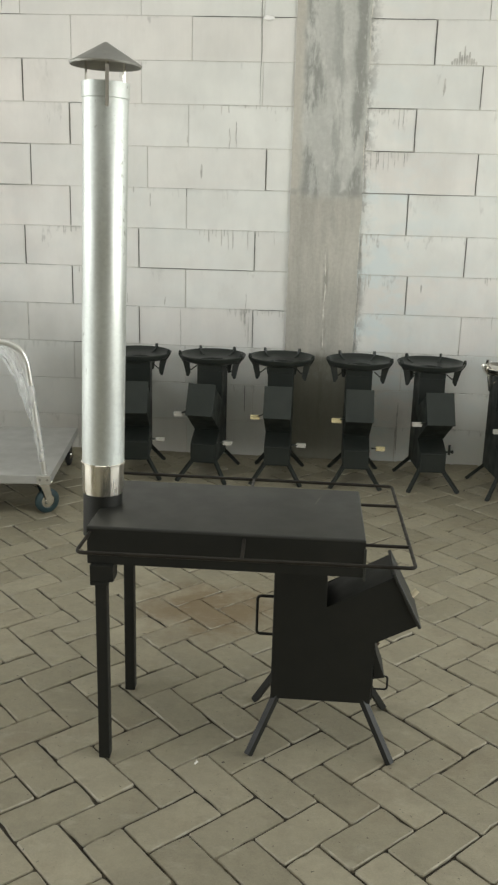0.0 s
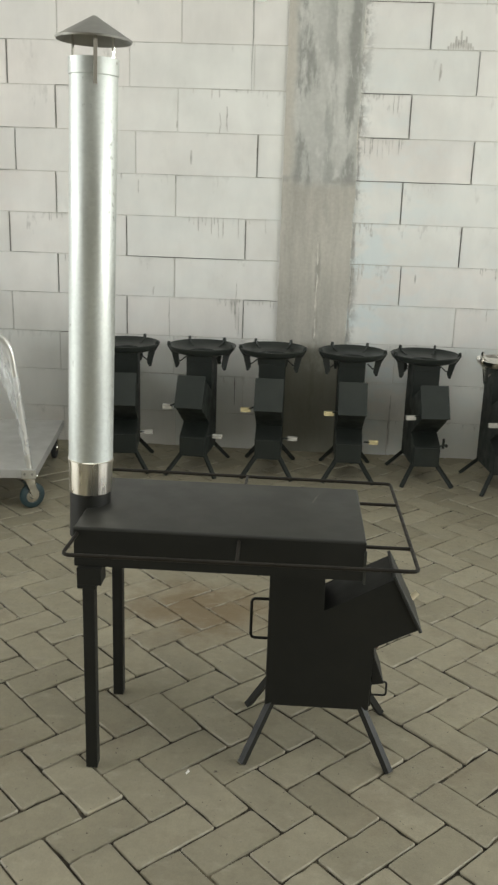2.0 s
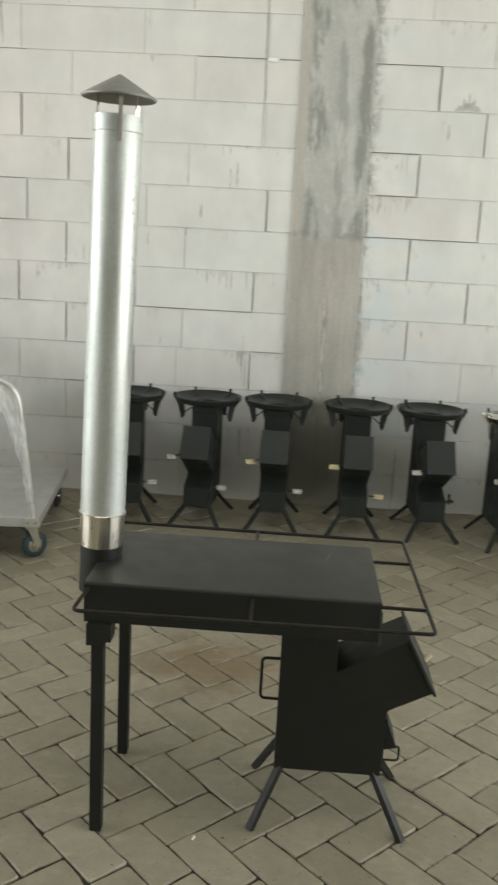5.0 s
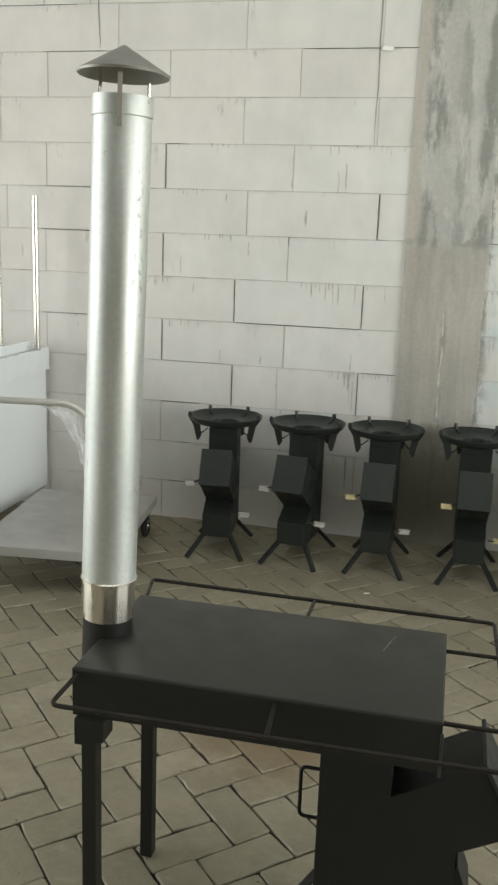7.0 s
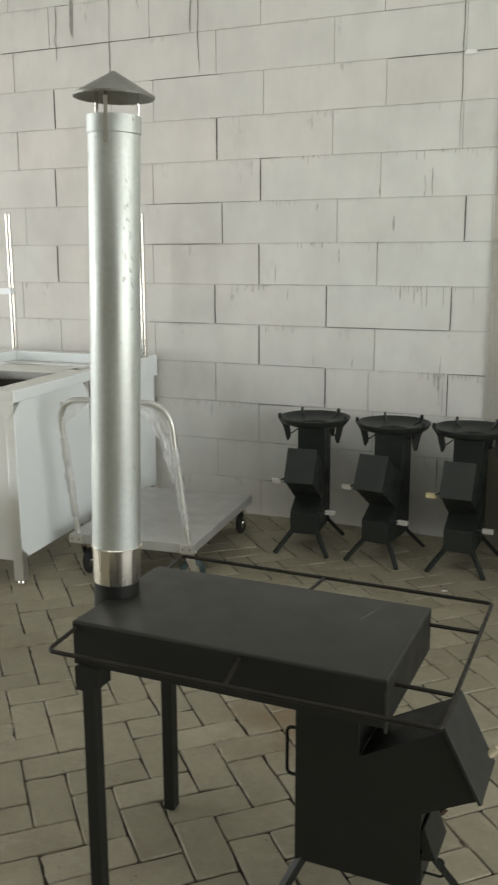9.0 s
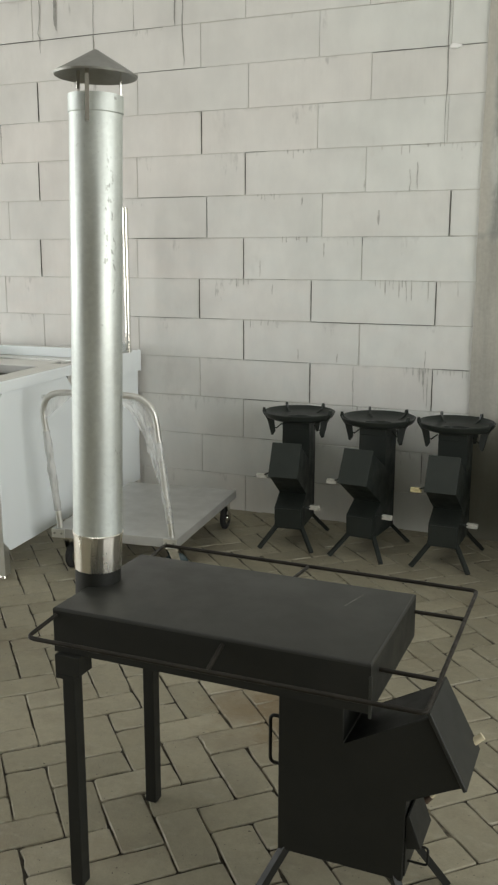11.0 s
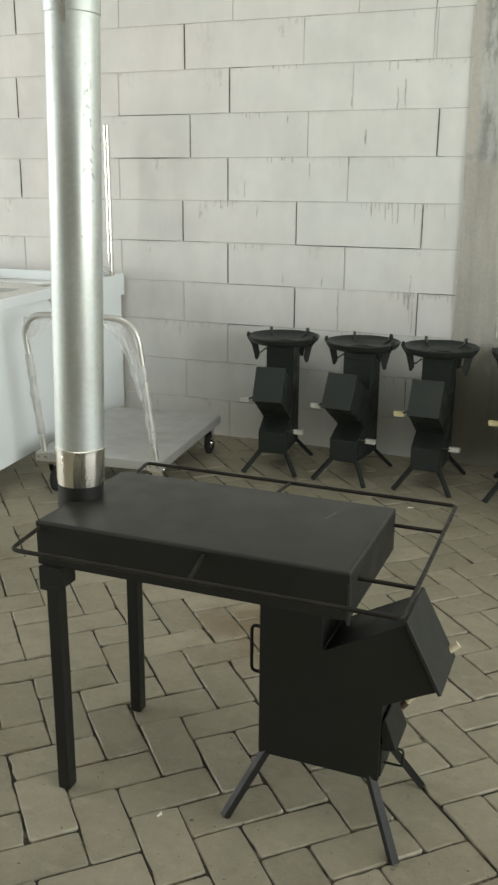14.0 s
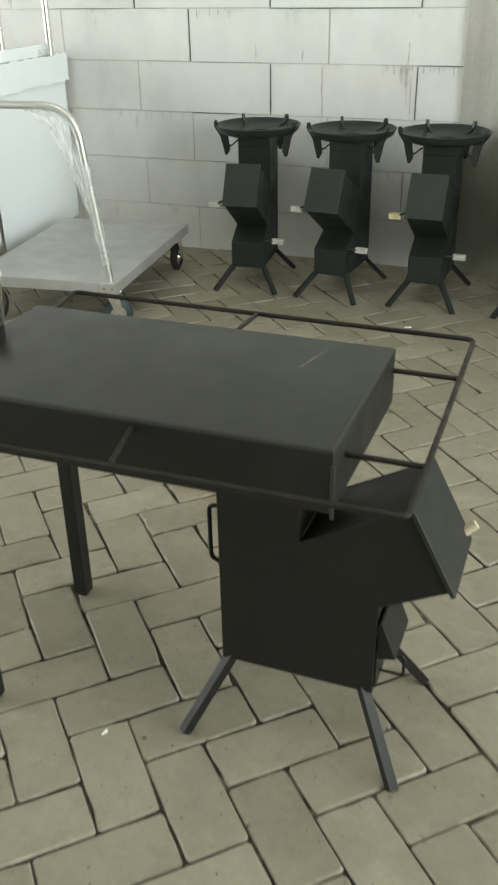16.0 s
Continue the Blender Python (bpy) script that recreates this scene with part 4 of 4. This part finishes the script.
# a dark ragged gap beside the column
for i, (z0, z1, w) in enumerate(((0.585, 0.72, 0.0045), (0.735, 0.90, 0.0070), (0.885, 1.00, 0.0050), (1.06, 1.195, 0.0055), (1.43, 1.50, 0.0050), (1.60, 1.74, 0.0045))):
    crack("cement_run", COL1 + 0.012, z0, z1, w, 0.012, "dark ragged gap beside the column", 300.0 + i)


def comb(x0, x1, z, n, reach, seed):
    """Fingers of slurry that hang from a bed joint."""
    rs = random.Random(seed)
    for i in range(n):
        x = x0 + (x1 - x0) * (i + rs.uniform(0.1, 0.9)) / n
        crack("cement_run", x, z - reach * rs.uniform(0.15, 1.0) * (1.0 if rs.random() < 0.6 else 0.4), z + 0.004, rs.uniform(0.0012, 0.0042), 0.004, "thin dark cement run", seed + i)


for k, x0, x1, n, reach in ((9, 0.55, 0.78, 10, 0.10), (6, 0.545, 0.64, 5, 0.07), (5, 0.55, 0.62, 4, 0.12), (4, 0.01, 0.165, 7, 0.11), (4, -0.11, -0.01, 4, 0.13), (6, -0.19, 0.15, 6, 0.10), (9, -0.30, 0.10, 6, 0.05), (5, 1.18, 1.39, 11, 0.06), (5, 1.39, 1.52, 7, 0.19), (8, 0.57, 0.76, 10, 0.12), (5, -0.95, -0.80, 5, 0.12), (6, -0.30, -0.12, 8, 0.10), (4, -0.14, -0.02, 4, 0.10), (7, -0.78, -0.62, 5, 0.07), (8, -0.90, -0.80, 5, 0.05), (6, -1.02, -0.92, 5, 0.13), (9, -0.74, -0.62, 6, 0.05)):
    comb(x0, x1, BED + k * COURSE, n, reach, 30 + k + int(10 * x0))
for i in range(11):
    q = (i - 5) / 5
    crack("cement_run", 0.995 + 0.058 * q, 2.017, 2.034 + 0.05 * (1 - abs(q)) * (1.4 if i % 2 else 0.7), 0.0065, 0.002, "fan-shaped grey cement splash", 60 + i)
crack("cement_run", 0.905, 1.875, 1.955, 0.0075, 0.03, "thin dark cement run", 8.0)
def open_joint(x0, x1, z0, z1, seed):
    """A dark open stretch of a joint with an uneven edge."""
    bm = bmesh.new()
    upright = (z1 - z0) > (x1 - x0)
    n = 14
    rows = []
    for i in range(n + 1):
        q = i / n
        half = (0.0009 + 0.0016 * abs(noise.noise((seed * 3.1, q * 4, 2)))) * min(1.0, 0.3 + 6 * q, 0.3 + 6 * (1 - q))
        half *= 0.6 if x0 < -0.9 else 1.0
        off = 0.0015 * noise.noise((seed * 1.7, q * 5, 9))
        x, z = x0 + (x1 - x0) * q, z0 + (z1 - z0) * q
        a, b = ((x + off - half, z), (x + off + half, z)) if upright else ((x, z + off - half), (x, z + off + half))
        rows.append([bm.verts.new((p[0], y, p[1])) for p, y in ((a, -0.0032), (b, -0.0032), (b, 0.003), (a, 0.003))])
    for a, b in zip(rows, rows[1:]):
        for k in range(4):
            bm.faces.new((a[k], a[(k + 1) % 4], b[(k + 1) % 4], b[k]))
    return part("open_joint", bm, M_OPEN, wall_north, "dark open joint between blocks")


open_joint(-0.034, -0.034, 0.235, 0.390, 99)
for k, x in ((3, 0.0), (3, -0.608), (4, -0.968), (4, 0.796), (5, -1.216), (5, -0.608), (5, 0.0), (5, 1.083), (6, -2.184), (6, -0.968), (6, 0.772), (7, -1.169), (7, 0.047), (7, 1.104),
             (8, -2.174), (8, -0.958), (8, 0.784), (9, 1.09), (9, -1.196), (10, -2.159), (10, 0.853)):
    open_joint(x, x, BED + k * COURSE + 0.004, BED + (k + 1) * COURSE - 0.004, k + x)
for k, x0, x1 in ((3, -0.97, -0.77), (4, 0.0, 0.17), (4, -0.97, -0.62), (5, -0.61, 0.0), (5, -1.60, -1.26), (7, 0.54, 1.10), (7, -1.60, -1.20), (8, 0.58, 0.79), (8, -1.59, -1.18),
                  (9, 0.55, 0.785), (9, -0.96, -0.85), (11, 0.55, 0.85), (11, -0.33, 0.17), (11, -1.57, -1.17), (12, -2.49, -1.40)):
    open_joint(x0, x1, BED + k * COURSE, BED + k * COURSE, k * 2.3 + x0)
# a chipped block corner
bm = bmesh.new()
prism(bm, [(1.352, 1.208), (1.380, 1.208), (1.381, 1.268)], -0.0035, 0.002, "xz")
part("open_joint", bm, M_OPEN, wall_north, "dark chipped block corner")
# a small irregular white spot at a bed joint
bm = bmesh.new()
rs = random.Random(5)
bmesh.ops.convex_hull(bm, input=[bm.verts.new((0.040 + 0.032 * math.cos(a) * rs.uniform(0.75, 1.0), -0.001 - 0.017 * rs.random(), 2.214 + 0.015 * math.sin(a) * rs.uniform(0.7, 1.1))) for a in (0.1, 0.5, 0.9, 1.6, 2.3, 2.9, 3.3, 3.9, 4.4, 5.0, 5.6, 6.0, 0.3, 2.0, 4.0)])
tagged(part("white_scrap", bm, M_WHITE, wall_north, "small bright white spot at a bed joint"))
for x, y, r, a in ((0.165, -0.725, 0.016, 20), (0.069, -2.780, 0.0085, 60)):
    bm = bmesh.new()
    rs = random.Random(int(a))
    vs = [bm.verts.new((rs.uniform(-r, r), rs.uniform(-r, r) * 0.6, rs.uniform(0.0, 0.006))) for _ in range(10)]
    bmesh.ops.convex_hull(bm, input=vs)
    tagged(part("paper_scrap", bm, M_SCRAP, None, m=pose(x, y, 0.0005, 0, 0, a)), "tiny torn white paper scrap on the pavers", "litter", "scraps on the floor")
bm = bmesh.new()
prism(bm, [(0.3433, -2.5458), (0.3407, -2.5452), (0.3579, -2.4730), (0.3621, -2.4740)], 0.6270, 0.6274, "xy")
part("scratch", bm, M_DUST, STOVE, "pale scratch on the plate")

# ---- pieces of the wall and the floor ----
block_meshes = {}


def block_mesh(w, h):
    key = (round(w, 3), round(h, 3))
    if key not in block_meshes:
        bm = bmesh.new()
        box(bm, -key[0] / 2, key[0] / 2, 0.0, 0.030, -key[1] / 2, key[1] / 2)
        bmesh.ops.bevel(bm, geom=[e for e in bm.edges if all(v.co.y < 0.001 for v in e.verts)], offset=0.0014, segments=1, affect="EDGES")
        block_meshes[key] = mesh_of("block", bm, M_AAC)
    return block_meshes[key]


rng = random.Random(11)


def lay_course(k, x0, x1, joint):
    """One course between x0 and x1, with a head joint at x = joint and every 0.608 m from it."""
    xs = []
    x = joint
    while x > x0 + 0.04:
        x -= 0.608
    x += 0.608
    while x < x1 - 0.04:
        xs.append(x + rng.uniform(-0.001, 0.001))
        x += 0.608
    edges = [x0, *xs, x1]
    for a, b in zip(edges, edges[1:]):
        g = rng.choice((0.001, 0.0015, 0.002, 0.003))
        gh = rng.choice((0.0008, 0.001, 0.0015, 0.0022))
        w = round((b - a - 2 * g) / 0.002) * 0.002
        ob = new("block", block_mesh(w, COURSE - 2 * gh))
        ob.matrix_basis = pose((a + b) / 2, rng.uniform(-0.0015, 0.0015), BED + (k + 0.5) * COURSE + rng.uniform(-0.0008, 0.0008), 0, rng.uniform(-0.08, 0.08), rng.uniform(-0.12, 0.12))
        ob.parent = wall_north


LEFT = {0: -0.35, 1: 0.01, 2: -0.36, 3: 0.0, 4: -0.36, 5: 0.0, 6: -0.36, 7: 0.047, 8: -0.350, 9: 0.02, 10: -0.335, 11: 0.02}
RIGHT = {0: 0.79, 1: 1.09, 2: 0.80, 3: 1.09, 4: 0.796, 5: 1.083, 6: 0.772, 7: 1.104, 8: 0.784, 9: 1.09, 10: 0.853, 11: 1.10}
for k in range(17):
    lay_course(k, -3.4, COL0 + 0.004, LEFT.get(k, 0.0 if k % 2 else -0.35) + 0.0)
    lay_course(k, COL1 - 0.004, 3.2, RIGHT.get(k, 1.09 if k % 2 else 0.79))
part("upper_courses", bx(-5.3, 4.9, 0.0, 0.011, BED + 17 * COURSE + 0.003, 4.99), M_AAC, wall_north)
part("end_courses", bx(-5.3, -3.403, 0.0, 0.011, 0.0, 17 * COURSE), M_AAC, wall_north)
part("end_courses", bx(3.203, 4.9, 0.0, 0.011, 0.0, 17 * COURSE), M_AAC, wall_north)

G = 0.1052
TILE = radians(43.8)
U, V = Vector((math.cos(TILE), math.sin(TILE), 0)) * G, Vector((math.sin(TILE), -math.cos(TILE), 0)) * G
PA = Vector((-0.069, -3.0285, 0))


def paver_bm(bm, m, seed):
    """A paver with worn, uneven, chipped arrises and rounded corners."""
    rs = random.Random(seed)
    L, W, q = G - 0.0017, G / 2 - 0.0017, 0.0050
    plan = [(-L + q, -W), (-0.052, -W), (-0.018, -W), (0.019, -W), (0.055, -W), (L - q, -W), (L, -W + q), (L, -0.012), (L, 0.014), (L, W - q)]
    plan += [(-x, -y) for x, y in plan]
    wear = [rs.uniform(0.0, 0.0015) + (rs.uniform(0.0015, 0.0045) if rs.random() < 0.07 else 0.0) for _ in plan]
    rings = []
    for z, k in ((-0.055, 0.0), (-0.0028, 0.0), (0.0, 0.0026)):
        ring = []
        for (x, y), w in zip(plan, wear):
            d = k + w
            ring.append(bm.verts.new(m @ Vector((x - math.copysign(d, x) * (abs(x) > L - q - 0.001), y - math.copysign(d, y) * (abs(y) > W - q - 0.001), z))))
        rings.append(ring)
    n = len(plan)
    for a, c in zip(rings, rings[1:]):
        for i in range(n):
            bm.faces.new((a[i], a[(i + 1) % n], c[(i + 1) % n], c[i]))
    bm.faces.new(rings[-1])
    return bm


paver_meshes = [mesh_of("paver", paver_bm(bmesh.new(), Matrix(), k), M_PAVER) for k in range(12)]
near, far = [], []
for i in range(-90, 91):
    for j in range(-90, 91):
        q = (i - j) % 4
        if q == 0:
            c, a = PA + U * (i + 1) + V * (j + 0.5), 43.8
        elif q == 3:
            c, a = PA + U * (i + 0.5) + V * (j + 1), -46.2
        else:
            continue
        if -5.5 < c.x < 5.1 and -9.1 < c.y < 0.09:
            d = (c.x - 0.25) ** 2 * 0.9 + (c.y + 2.75) ** 2
            near.append((d, c, a))
near.sort(key=lambda e: e[0])
near, far = near[:300], near[300:]
bm_far = bmesh.new()
for n, (d, c, a) in enumerate(near + far):
    m = pose(c.x + rng.uniform(-0.0012, 0.0012), c.y + rng.uniform(-0.0012, 0.0012), rng.uniform(-0.004, 0.0), rng.uniform(-1.0, 1.0), rng.uniform(-0.7, 0.7), a + rng.uniform(-1.2, 1.2))
    if n < 300:
        ob = new("paver", paver_meshes[rng.randrange(12)])
        ob.matrix_basis = m
        ob.parent = floor
    else:
        paver_bm(bm_far, m, n % 40)
tagged(part("outer_pavers", bm_far, M_PAVER, floor), kind="stuff")
